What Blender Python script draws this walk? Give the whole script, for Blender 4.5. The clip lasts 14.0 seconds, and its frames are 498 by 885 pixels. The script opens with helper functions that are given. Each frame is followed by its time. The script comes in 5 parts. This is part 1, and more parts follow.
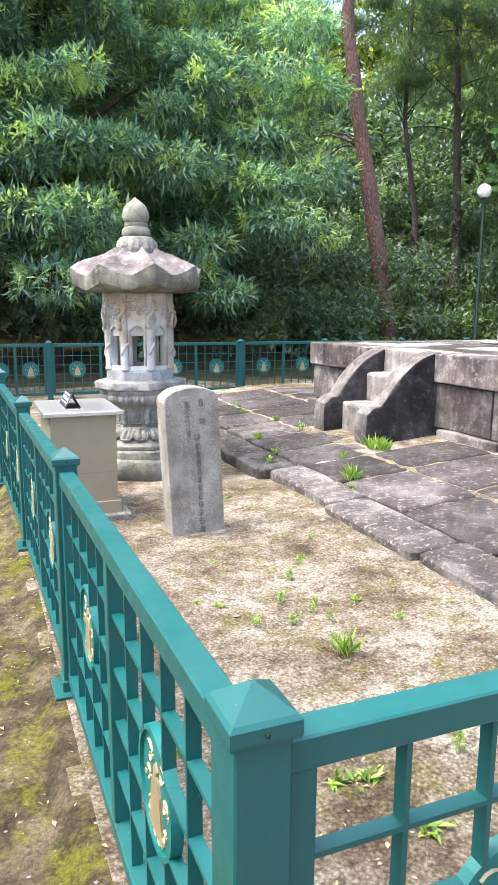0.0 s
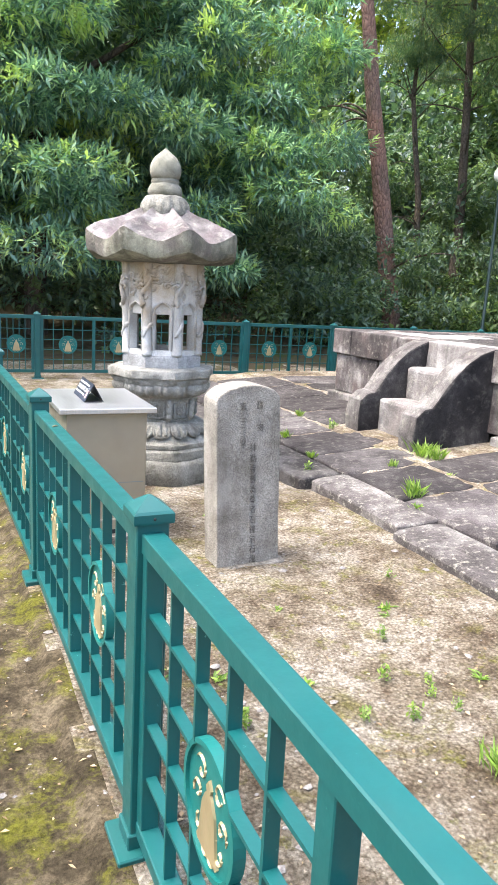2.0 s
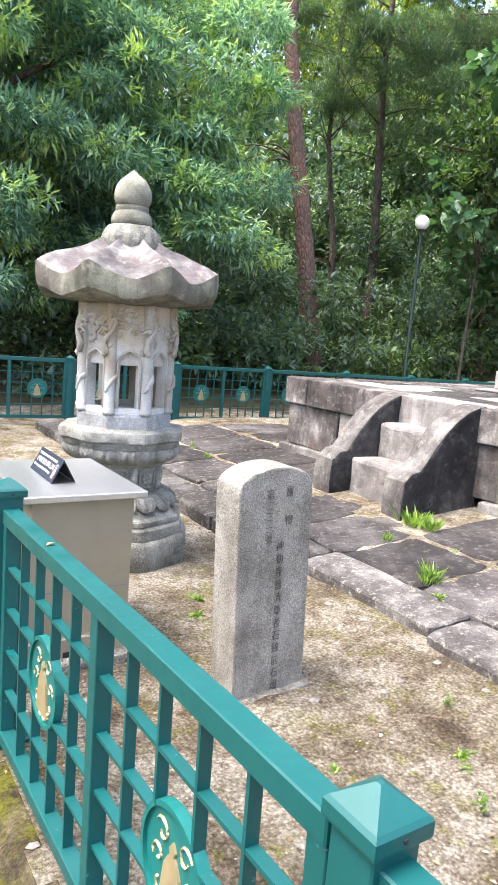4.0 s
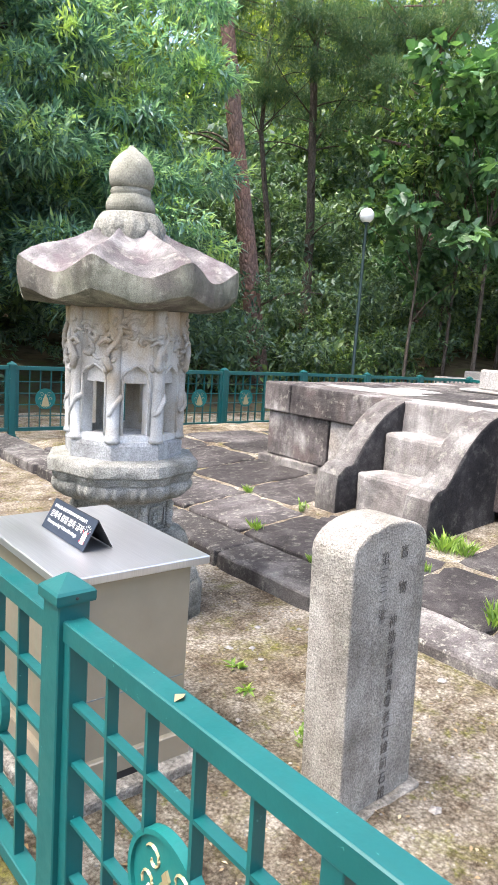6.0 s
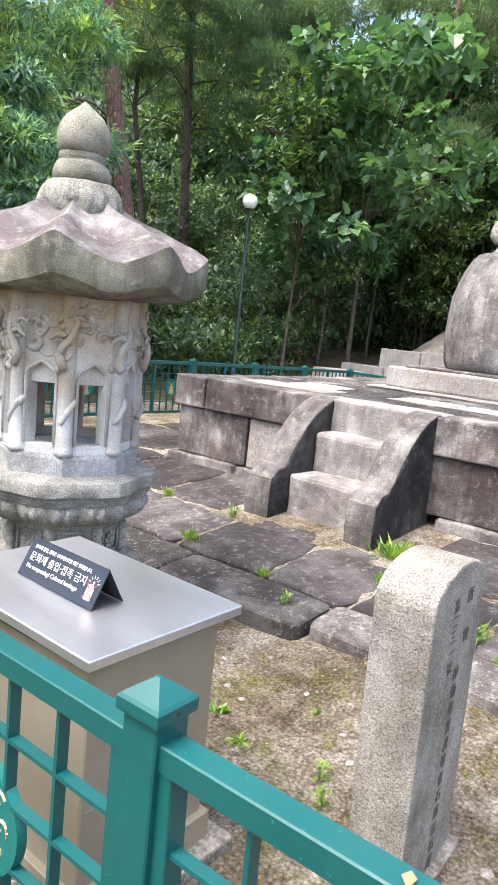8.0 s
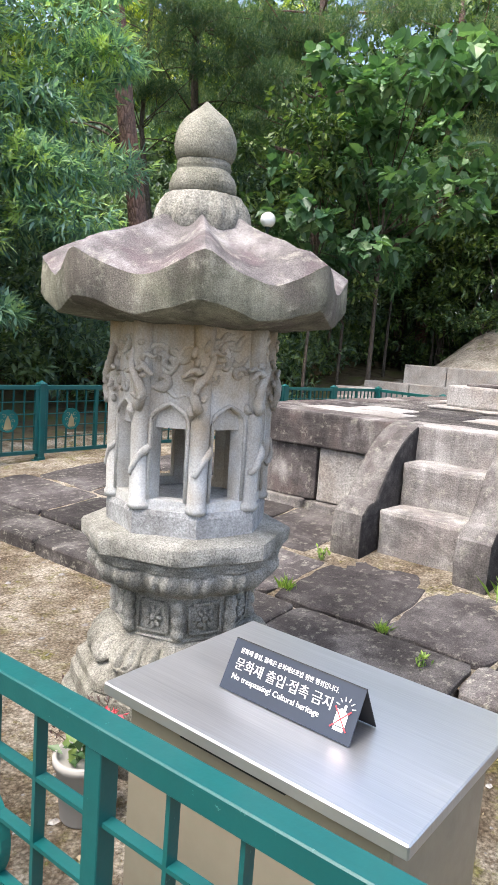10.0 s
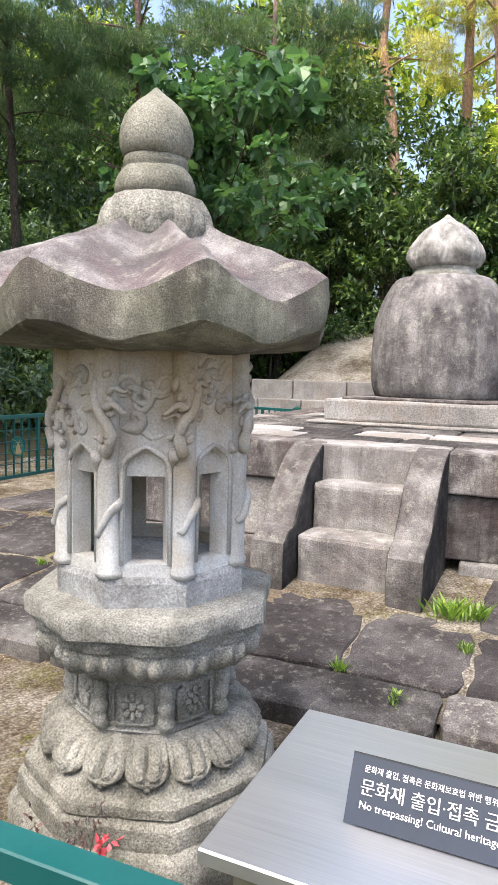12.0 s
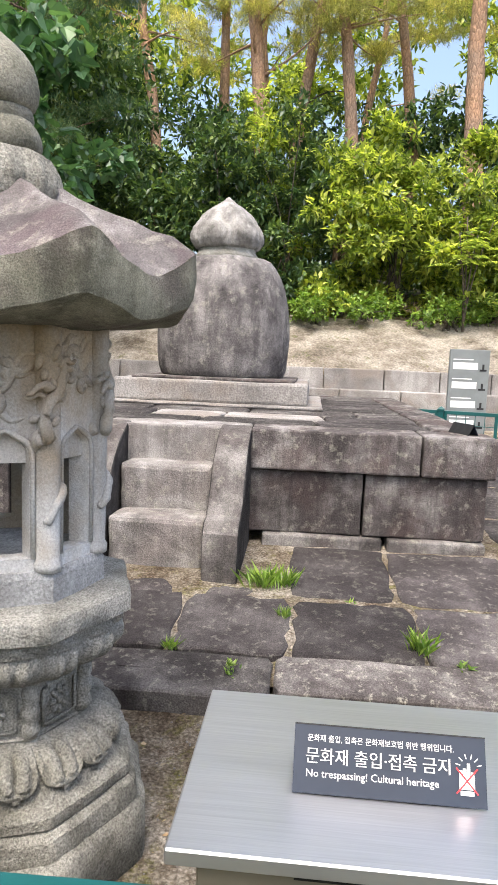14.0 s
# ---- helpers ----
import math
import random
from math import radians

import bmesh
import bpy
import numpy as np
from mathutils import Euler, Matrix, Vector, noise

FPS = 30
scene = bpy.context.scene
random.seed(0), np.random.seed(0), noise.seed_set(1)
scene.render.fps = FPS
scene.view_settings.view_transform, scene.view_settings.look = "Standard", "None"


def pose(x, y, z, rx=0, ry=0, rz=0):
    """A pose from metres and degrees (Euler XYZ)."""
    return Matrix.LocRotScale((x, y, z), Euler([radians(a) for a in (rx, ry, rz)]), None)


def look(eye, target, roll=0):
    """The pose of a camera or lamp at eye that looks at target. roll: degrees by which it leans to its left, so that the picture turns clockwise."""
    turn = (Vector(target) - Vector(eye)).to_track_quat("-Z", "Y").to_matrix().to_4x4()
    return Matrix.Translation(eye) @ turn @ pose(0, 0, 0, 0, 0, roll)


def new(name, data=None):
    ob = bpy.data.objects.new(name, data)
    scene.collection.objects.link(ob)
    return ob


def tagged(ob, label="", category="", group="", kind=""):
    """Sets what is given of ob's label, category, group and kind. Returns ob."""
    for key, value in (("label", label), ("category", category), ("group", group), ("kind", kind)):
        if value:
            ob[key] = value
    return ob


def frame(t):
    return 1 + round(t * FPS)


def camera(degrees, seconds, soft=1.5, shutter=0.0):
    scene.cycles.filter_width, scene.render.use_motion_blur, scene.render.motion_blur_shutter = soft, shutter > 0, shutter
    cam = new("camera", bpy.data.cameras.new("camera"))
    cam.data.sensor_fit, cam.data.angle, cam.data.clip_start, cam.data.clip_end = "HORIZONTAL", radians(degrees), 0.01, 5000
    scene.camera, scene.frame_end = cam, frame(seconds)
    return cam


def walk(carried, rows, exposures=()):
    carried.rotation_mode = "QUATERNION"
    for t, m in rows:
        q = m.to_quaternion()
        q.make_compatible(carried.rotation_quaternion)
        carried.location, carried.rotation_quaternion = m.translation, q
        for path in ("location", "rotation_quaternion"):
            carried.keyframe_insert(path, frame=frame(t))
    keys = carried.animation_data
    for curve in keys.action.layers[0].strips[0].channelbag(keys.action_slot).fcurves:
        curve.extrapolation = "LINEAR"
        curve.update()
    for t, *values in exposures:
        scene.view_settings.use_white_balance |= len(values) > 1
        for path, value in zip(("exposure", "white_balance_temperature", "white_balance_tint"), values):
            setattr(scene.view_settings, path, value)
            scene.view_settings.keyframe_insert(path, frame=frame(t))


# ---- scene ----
cam = camera(39.2, 14.0, 0.8)

PATH = [
    (0, (0.005, -0.015, 1.385), (0.732, 1.811, 1.013), 0.4),
    (0.5, (-0.027, 0.087, 1.394), (0.699, 1.909, 1.004), 2.2),
    (1, (-0.024, 0.312, 1.413), (0.619, 2.161, 1.006), 2.4),
    (1.5, (-0.062, 0.628, 1.383), (0.568, 2.48, 0.967), 3.0),
    (2, (-0.137, 0.966, 1.377), (0.668, 2.746, 0.949), 3.3),
    (2.5, (-0.196, 1.195, 1.397), (0.614, 2.974, 0.972), 4.7),
    (3, (-0.177, 1.468, 1.416), (0.686, 3.236, 1.059), 3.8),
    (3.2, (-0.197, 1.572, 1.417), (0.733, 3.311, 1.082), 4.3),
    (5.3, (-0.312, 2.423, 1.43), (0.806, 4.05, 1.108), 5.3),
    (5.5, (-0.314, 2.526, 1.424), (0.805, 4.153, 1.104), 5.6),
    (6, (-0.373, 2.771, 1.445), (0.88, 4.299, 1.135), 4.0),
    (6.5, (-0.415, 2.975, 1.426), (0.876, 4.467, 1.097), 5.0),
    (7, (-0.394, 3.187, 1.416), (1.002, 4.581, 1.091), 5.5),
    (7.2, (-0.403, 3.238, 1.427), (1.026, 4.599, 1.101), 5.7),
    (9.3, (-0.589, 3.835, 1.471), (1.047, 4.946, 1.168), 5.7),
    (9.5, (-0.556, 3.928, 1.464), (1.053, 5.078, 1.166), 4.7),
    (10, (-0.515, 4.121, 1.455), (1.036, 5.354, 1.187), 4.1),
    (10.5, (-0.53, 4.33, 1.451), (1.11, 5.454, 1.23), 2.6),
    (11, (-0.565, 4.499, 1.442), (1.145, 5.512, 1.219), 2.4),
    (11.5, (-0.519, 4.623, 1.444), (1.223, 5.582, 1.229), 2.3),
    (12, (-0.48, 4.726, 1.462), (1.331, 5.552, 1.264), 1.6),
    (12.5, (-0.477, 4.806, 1.456), (1.422, 5.412, 1.288), 1.0),
    (13, (-0.504, 4.894, 1.449), (1.454, 5.257, 1.258), -0.1),
    (13.5, (-0.517, 4.949, 1.443), (1.462, 5.133, 1.22), 0.5),
    (14, (-0.527, 5.019, 1.454), (1.451, 5.188, 1.216), 2.3),
]
walk(cam, [(t, look(eye, target, roll)) for t, eye, target, roll in PATH],
     [(0, 2.3, 6250, 10), (3, 2.3, 6250, 10), (6.5, 2.22, 6250, 10), (9.5, 1.85, 6300, 10), (11, 1.75, 6400, 10), (12.5, 1.62, 6450, 10), (14, 1.47, 6500, 10)])

# ---- world, sun, exposure ----
SUN_AZ, SUN_EL = radians(168), radians(66)      # the light stands over the open side of the yard
world = bpy.data.worlds.new("sky")
scene.world = world
world.use_nodes = True
_n, _l = world.node_tree.nodes, world.node_tree.links
_bg = _n["Background"]
_sky = _n.new("ShaderNodeTexSky")
_sky.sky_type, _sky.sun_disc = "NISHITA", False
_sky.sun_elevation, _sky.sun_rotation = SUN_EL, math.pi / 2 - SUN_AZ
_sky.air_density, _sky.dust_density, _sky.ozone_density = 1.0, 6.0, 1.0
_l.new(_sky.outputs[0], _bg.inputs[0])
_bg.inputs[1].default_value = 0.15
sun_data = bpy.data.lights.new("sun", "SUN")
sun_data.energy, sun_data.angle, sun_data.color = 0.85, radians(26), (1.0, 0.95, 0.86)
sun = new("sun", sun_data)
_d = Vector((math.cos(SUN_AZ) * math.cos(SUN_EL), math.sin(SUN_AZ) * math.cos(SUN_EL), math.sin(SUN_EL)))
sun.matrix_world = look(_d * 50, (0, 0, 0))


# ---- materials ----
def material(name, rough=0.8, metal=0.0, spec=0.5):
    m = bpy.data.materials.new(name)
    m.use_nodes = True
    b = m.node_tree.nodes["Principled BSDF"]
    b.inputs["Roughness"].default_value = rough
    b.inputs["Metallic"].default_value = metal
    b.inputs["Specular IOR Level"].default_value = spec
    return m, m.node_tree, b


def node(tree, kind, **inputs):
    n = tree.nodes.new(kind)
    for k, v in inputs.items():
        n.inputs[k.replace("_", " ")].default_value = v
    return n


def ramp(tree, src, stops):
    r = tree.nodes.new("ShaderNodeValToRGB")
    els = r.color_ramp.elements
    els[0].position, els[0].color = stops[0][0], (*stops[0][1], 1)
    els[1].position, els[1].color = stops[-1][0], (*stops[-1][1], 1)
    for p, c in stops[1:-1]:
        e = els.new(p)
        e.color = (*c, 1)
    tree.links.new(src, r.inputs[0])
    return r.outputs[0]


def mix(tree, fac, a, b, mode="MIX"):
    m = tree.nodes.new("ShaderNodeMix")
    m.data_type, m.blend_type = "RGBA", mode
    for sock, v in ((m.inputs[0], fac), (m.inputs[6], a), (m.inputs[7], b)):
        if isinstance(v, (int, float)):
            sock.default_value = v
        elif isinstance(v, tuple):
            sock.default_value = (*v, 1)
        else:
            tree.links.new(v, sock)
    return m.outputs[2]


def fbm(tree, scale, detail=6, rough=0.6, pos=None, distortion=0.0, stretch=None):
    n = node(tree, "ShaderNodeTexNoise", Scale=scale, Detail=detail, Roughness=rough, Distortion=distortion)
    if pos is None:
        pos = tree.nodes.new("ShaderNodeNewGeometry").outputs["Position"]
    if stretch:
        mp = tree.nodes.new("ShaderNodeMapping")
        mp.inputs["Scale"].default_value = stretch
        tree.links.new(pos, mp.inputs[0])
        pos = mp.outputs[0]
    tree.links.new(pos, n.inputs["Vector"])
    return n.outputs["Fac"]


def bump(tree, bsdf, height, strength, distance, chain=None):
    b = node(tree, "ShaderNodeBump", Strength=strength, Distance=distance)
    tree.links.new(height, b.inputs["Height"])
    if chain:
        tree.links.new(chain, b.inputs["Normal"])
    tree.links.new(b.outputs[0], bsdf.inputs["Normal"])
    return b.outputs[0]


def ladder(lo, hi, a, b):
    return [(lo, a), (hi, b)]


def stone(name, dark, base, pale, tint=None, streaks=0.0, patch=3.0, grain=90.0, lichen=0.0, vary=0.15, speck=0.6, relief=1.0, spots=14.0, rust=None):
    m, t, b = material(name, 0.92, 0, 0.2)
    big = fbm(t, patch, 5, 0.65)
    col = ramp(t, big, [(0.32, dark), (0.5, base), (0.68, pale)])
    if tint:
        col = mix(t, ramp(t, fbm(t, patch * 0.8 + 0.7, 4, 0.6), ladder(0.48, 0.62, (0, 0, 0), (0.8, 0.8, 0.8))), col, tint)
    if streaks:
        s = fbm(t, 7.0, 5, 0.65, stretch=(1.6, 1.6, 0.16))
        col = mix(t, ramp(t, s, ladder(0.45, 0.66, (0, 0, 0), (streaks,) * 3)), col, dark)
    if rust:                                                        # iron stain washed down the upper stones in ragged runs
        sep = t.nodes.new("ShaderNodeSeparateXYZ")
        t.links.new(t.nodes.new("ShaderNodeNewGeometry").outputs["Position"], sep.inputs[0])
        up = node(t, "ShaderNodeMapRange", From_Min=1.05, From_Max=1.5)
        t.links.new(sep.outputs["Z"], up.inputs["Value"])
        run = ramp(t, fbm(t, 9.0, 6, 0.7, stretch=(1.0, 1.0, 0.3)), ladder(0.30, 0.62, (0.1, 0.1, 0.1), (1, 1, 1)))
        col = mix(t, mix(t, 1.0, run, up.outputs[0], "MULTIPLY"), col, mix(t, 0.72, col, rust))
    if lichen:
        s = fbm(t, spots, 6, 0.7)
        col = mix(t, ramp(t, s, ladder(0.54, 0.66, (0, 0, 0), (lichen,) * 3)), col, (0.42, 0.41, 0.34))
    fine = fbm(t, grain, 3, 0.7)
    col = mix(t, speck, col, ramp(t, fine, ladder(0.34, 0.66, (0.36, 0.36, 0.36), (1.5, 1.5, 1.5))), "MULTIPLY")
    rnd = t.nodes.new("ShaderNodeObjectInfo").outputs["Random"]
    col = mix(t, 1.0, col, ramp(t, rnd, ladder(0, 1, (1 - vary,) * 3, (1 + vary,) * 3)), "MULTIPLY")
    t.links.new(col, b.inputs["Base Color"])
    n1 = bump(t, b, fine, 0.9 * relief, 0.007)
    bump(t, b, fbm(t, 18.0, 6, 0.65), 0.55 * relief, 0.02, n1)
    return m


GRANITE = stone("pale_granite", (0.20, 0.195, 0.165), (0.38, 0.375, 0.34), (0.53, 0.52, 0.48), streaks=0.45, patch=5, grain=170, lichen=0.25, speck=0.75, relief=1.5)
MARBLE = stone("weathered_marble", (0.30, 0.275, 0.235), (0.47, 0.475, 0.465), (0.61, 0.625, 0.63), tint=(0.37, 0.30, 0.21), streaks=0.4, patch=2.2, grain=160, speck=0.3, relief=0.45, rust=(0.38, 0.27, 0.15))
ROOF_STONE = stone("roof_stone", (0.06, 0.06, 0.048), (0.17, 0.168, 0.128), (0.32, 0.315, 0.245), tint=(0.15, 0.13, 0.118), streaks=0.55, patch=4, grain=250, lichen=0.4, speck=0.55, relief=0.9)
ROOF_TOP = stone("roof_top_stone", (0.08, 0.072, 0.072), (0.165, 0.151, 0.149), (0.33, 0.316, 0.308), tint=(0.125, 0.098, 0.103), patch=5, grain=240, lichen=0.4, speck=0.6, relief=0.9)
GREY_MARBLE = stone("grey_marble", (0.20, 0.20, 0.195), (0.325, 0.33, 0.33), (0.44, 0.447, 0.45), streaks=0.4, patch=6, grain=120, speck=0.5, relief=0.7)
CARVED = stone("carved_granite", (0.15, 0.145, 0.12), (0.30, 0.292, 0.255), (0.44, 0.43, 0.385), streaks=0.45, patch=6, grain=150, lichen=0.3, speck=0.75, relief=1.5)
BUD_STONE = stone("finial_stone", (0.13, 0.13, 0.10), (0.24, 0.235, 0.19), (0.34, 0.33, 0.28), patch=6, grain=170, lichen=0.2, speck=0.55)
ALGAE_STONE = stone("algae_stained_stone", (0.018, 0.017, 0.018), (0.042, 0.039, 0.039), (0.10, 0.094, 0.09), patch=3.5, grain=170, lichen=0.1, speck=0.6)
WALL_STONE = stone("terrace_stone", (0.035, 0.031, 0.031), (0.12, 0.106, 0.103), (0.40, 0.38, 0.365), tint=(0.115, 0.09, 0.084), streaks=0.55, patch=2.2, grain=130, lichen=0.4, speck=0.6)
LOWER_STONE = stone("lower_course_stone", (0.032, 0.028, 0.028), (0.08, 0.07, 0.068), (0.23, 0.215, 0.205), tint=(0.075, 0.055, 0.052), streaks=0.55, patch=2.2, grain=150, lichen=0.3, speck=0.6)
STEP_STONE = stone("step_stone", (0.10, 0.093, 0.089), (0.28, 0.265, 0.255), (0.45, 0.435, 0.42), tint=(0.225, 0.20, 0.19), streaks=0.5, patch=2.6, grain=150, lichen=0.4, speck=0.65)
STAIR_STONE = stone("stair_stone", (0.055, 0.05, 0.048), (0.165, 0.152, 0.145), (0.31, 0.295, 0.28), tint=(0.105, 0.09, 0.085), streaks=0.55, patch=2.6, grain=130, lichen=0.4, speck=0.6)
SLAB_STONE = stone("paving_stone", (0.028, 0.025, 0.025), (0.058, 0.051, 0.051), (0.13, 0.12, 0.117), patch=2.4, grain=150, lichen=0.32, vary=0.35, speck=0.75, spots=19.0)
KERB_STONE = stone("kerb_stone", (0.034, 0.031, 0.03), (0.075, 0.067, 0.065), (0.22, 0.208, 0.198), patch=2.6, grain=140, spots=26.0, lichen=0.5, vary=0.35, speck=0.7)
STUPA_STONE = stone("stupa_stone", (0.055, 0.051, 0.051), (0.165, 0.154, 0.152), (0.29, 0.276, 0.268), streaks=0.6, patch=3.2, grain=110, lichen=0.4, speck=0.7, relief=1.3, spots=9.0)
BUD_PALE = stone("stupa_bud_stone", (0.13, 0.125, 0.115), (0.29, 0.28, 0.265), (0.44, 0.43, 0.41), streaks=0.5, patch=7, grain=130, lichen=0.3, speck=0.6)
STELE_STONE = stone("stele_granite", (0.22, 0.202, 0.172), (0.37, 0.345, 0.306), (0.49, 0.463, 0.418), streaks=0.5, patch=5, grain=170, speck=0.75, relief=1.3, lichen=0.3)
FAR_STONE = stone("retaining_stone", (0.19, 0.178, 0.168), (0.32, 0.305, 0.29), (0.45, 0.435, 0.415), tint=(0.27, 0.235, 0.205), streaks=0.3, patch=1.5, grain=60, speck=0.5)


def soil():
    m, t, b = material("sandy_soil", 0.97, 0, 0.1)
    col = ramp(t, fbm(t, 2.4, 9, 0.72), [(0.36, (0.115, 0.092, 0.068)), (0.44, (0.25, 0.212, 0.162)), (0.51, (0.355, 0.318, 0.262)), (0.60, (0.53, 0.495, 0.44))])
    col = mix(t, ramp(t, fbm(t, 13.0, 8, 0.8), ladder(0.52, 0.60, (0, 0, 0), (0.75, 0.75, 0.75))), col, (0.15, 0.11, 0.075))
    col = mix(t, ramp(t, fbm(t, 2.9, 7, 0.75, distortion=0.6), ladder(0.54, 0.65, (0, 0, 0), (0.7, 0.7, 0.7))), col, (0.20, 0.19, 0.05))
    col = mix(t, ramp(t, fbm(t, 8.0, 6, 0.75), ladder(0.56, 0.65, (0, 0, 0), (0.75, 0.75, 0.75))), col, (0.21, 0.215, 0.05))
    grit = node(t, "ShaderNodeTexVoronoi", Scale=70.0)
    t.links.new(t.nodes.new("ShaderNodeNewGeometry").outputs["Position"], grit.inputs["Vector"])
    col = mix(t, 0.9, col, ramp(t, grit.outputs["Distance"], ladder(0.1, 0.75, (1.25, 1.22, 1.18), (0.6, 0.57, 0.53))), "MULTIPLY")
    col = mix(t, 0.95, col, ramp(t, fbm(t, 75.0, 5, 0.8), ladder(0.38, 0.62, (0.5, 0.48, 0.45), (1.4, 1.4, 1.4))), "MULTIPLY")
    t.links.new(col, b.inputs["Base Color"])
    n1 = bump(t, b, grit.outputs["Distance"], -0.9, 0.012)
    bump(t, b, fbm(t, 24.0, 8, 0.8), 1.0, 0.045, n1)
    return m


def path_soil():
    m, t, b = material("mossy_path", 0.97, 0, 0.1)
    col = ramp(t, fbm(t, 4.5, 9, 0.75), [(0.36, (0.032, 0.026, 0.017)), (0.5, (0.082, 0.066, 0.042)), (0.62, (0.195, 0.16, 0.108))])
    col = mix(t, ramp(t, fbm(t, 3.6, 9, 0.78), ladder(0.50, 0.60, (0, 0, 0), (0.68, 0.68, 0.68))), col, (0.18, 0.185, 0.02))
    col = mix(t, 0.85, col, ramp(t, fbm(t, 70.0, 4, 0.75), ladder(0.32, 0.68, (0.4, 0.4, 0.38), (1.4, 1.4, 1.4))), "MULTIPLY")
    t.links.new(col, b.inputs["Base Color"])
    bump(t, b, fbm(t, 30.0, 7, 0.8), 1.0, 0.025)
    return m


def wood_floor():
    m, t, b = material("forest_floor", 0.98, 0, 0.05)
    col = ramp(t, fbm(t, 1.2, 7, 0.7), [(0.35, (0.05, 0.042, 0.025)), (0.5, (0.12, 0.095, 0.06)), (0.65, (0.09, 0.105, 0.035))])
    t.links.new(col, b.inputs["Base Color"])
    bump(t, b, fbm(t, 8.0, 6, 0.7), 0.9, 0.08)
    return m


def bank_soil():
    m, t, b = material("dry_bank", 0.98, 0, 0.05)
    col = ramp(t, fbm(t, 1.1, 7, 0.68), [(0.36, (0.12, 0.10, 0.075)), (0.47, (0.26, 0.228, 0.185)), (0.60, (0.43, 0.39, 0.33))])
    col = mix(t, ramp(t, fbm(t, 3.0, 6, 0.75), ladder(0.58, 0.66, (0, 0, 0), (0.7, 0.7, 0.7))), col, (0.13, 0.14, 0.045))
    col = mix(t, 0.8, col, ramp(t, fbm(t, 22.0, 6, 0.8), ladder(0.38, 0.62, (0.42, 0.42, 0.40), (1.35, 1.35, 1.35))), "MULTIPLY")
    t.links.new(col, b.inputs["Base Color"])
    bump(t, b, fbm(t, 9.0, 7, 0.75), 1.0, 0.08)
    return m


SOIL, PATH_SOIL, WOOD_FLOOR, BANK = soil(), path_soil(), wood_floor(), bank_soil()


def paint(name, col, rough, var=0.12, metal=0.0, chips=None, spec=0.5):
    m, t, b = material(name, rough, metal, spec)
    c = mix(t, 1.0, col, ramp(t, fbm(t, 5.0, 5, 0.6), ladder(0.3, 0.7, (1 - var,) * 3, (1 + var,) * 3)), "MULTIPLY")
    if chips:
        c = mix(t, ramp(t, fbm(t, 38.0, 5, 0.75), ladder(0.67, 0.71, (0, 0, 0), (0.8, 0.8, 0.8))), c, chips)
    t.links.new(c, b.inputs["Base Color"])
    r = ramp(t, fbm(t, 11.0, 4, 0.6), ladder(0.3, 0.7, (rough - 0.08,) * 3, (rough + 0.12,) * 3))
    t.links.new(r, b.inputs["Roughness"])
    bump(t, b, fbm(t, 120.0, 2, 0.5), 0.12, 0.002)
    return m


TEAL = paint("teal_paint", (0.004, 0.076, 0.075), 0.40, 0.10, chips=(0.12, 0.30, 0.27), spec=0.55)
TEAL_BACK = paint("teal_disc", (0.005, 0.12, 0.11), 0.45)
GOLD = paint("gold_paint", (0.43, 0.35, 0.20), 0.38, 0.25, metal=0.5)
BEIGE = paint("beige_cabinet", (0.315, 0.275, 0.205), 0.40, 0.08, metal=0.25)
BOARD_GREY = paint("grey_board", (0.20, 0.22, 0.22), 0.5)
NAVY = paint("navy_sign", (0.018, 0.026, 0.043), 0.42, 0.1)
BLACK = paint("black_back", (0.012, 0.012, 0.013), 0.6)
WHITE = paint("white_print", (0.82, 0.82, 0.80), 0.6, 0.03)
RED = paint("red_print", (0.62, 0.04, 0.05), 0.5, 0.03)
INK = paint("dark_ink", (0.09, 0.08, 0.07), 0.9, 0.3)
DARK_POST = paint("dark_green_pole", (0.012, 0.03, 0.028), 0.45)
POT = paint("grey_pot", (0.33, 0.32, 0.30), 0.7)
PETAL = paint("red_petal", (0.62, 0.08, 0.10), 0.6)
CONCRETE = stone("rough_mortar", (0.12, 0.108, 0.09), (0.24, 0.22, 0.19), (0.36, 0.335, 0.295), patch=8, grain=60, speck=0.7, relief=1.5)


def steel():
    m, t, b = material("brushed_steel", 0.34, 0.9)
    s = fbm(t, 12.0, 4, 0.6, stretch=(30.0, 0.4, 1.0))
    t.links.new(ramp(t, s, ladder(0.3, 0.7, (0.56, 0.57, 0.585), (0.67, 0.68, 0.695))), b.inputs["Base Color"])
    t.links.new(ramp(t, fbm(t, 3.0, 2, 0.4, stretch=(2.5, 0.6, 1.0)), ladder(0.25, 0.75, (0.31,) * 3, (0.43,) * 3)), b.inputs["Roughness"])
    return m


STEEL = steel()


def globe_glass():
    m, t, b = material("white_globe", 0.25)
    b.inputs["Base Color"].default_value = (0.80, 0.83, 0.83, 1)
    return m


GLOBE = globe_glass()


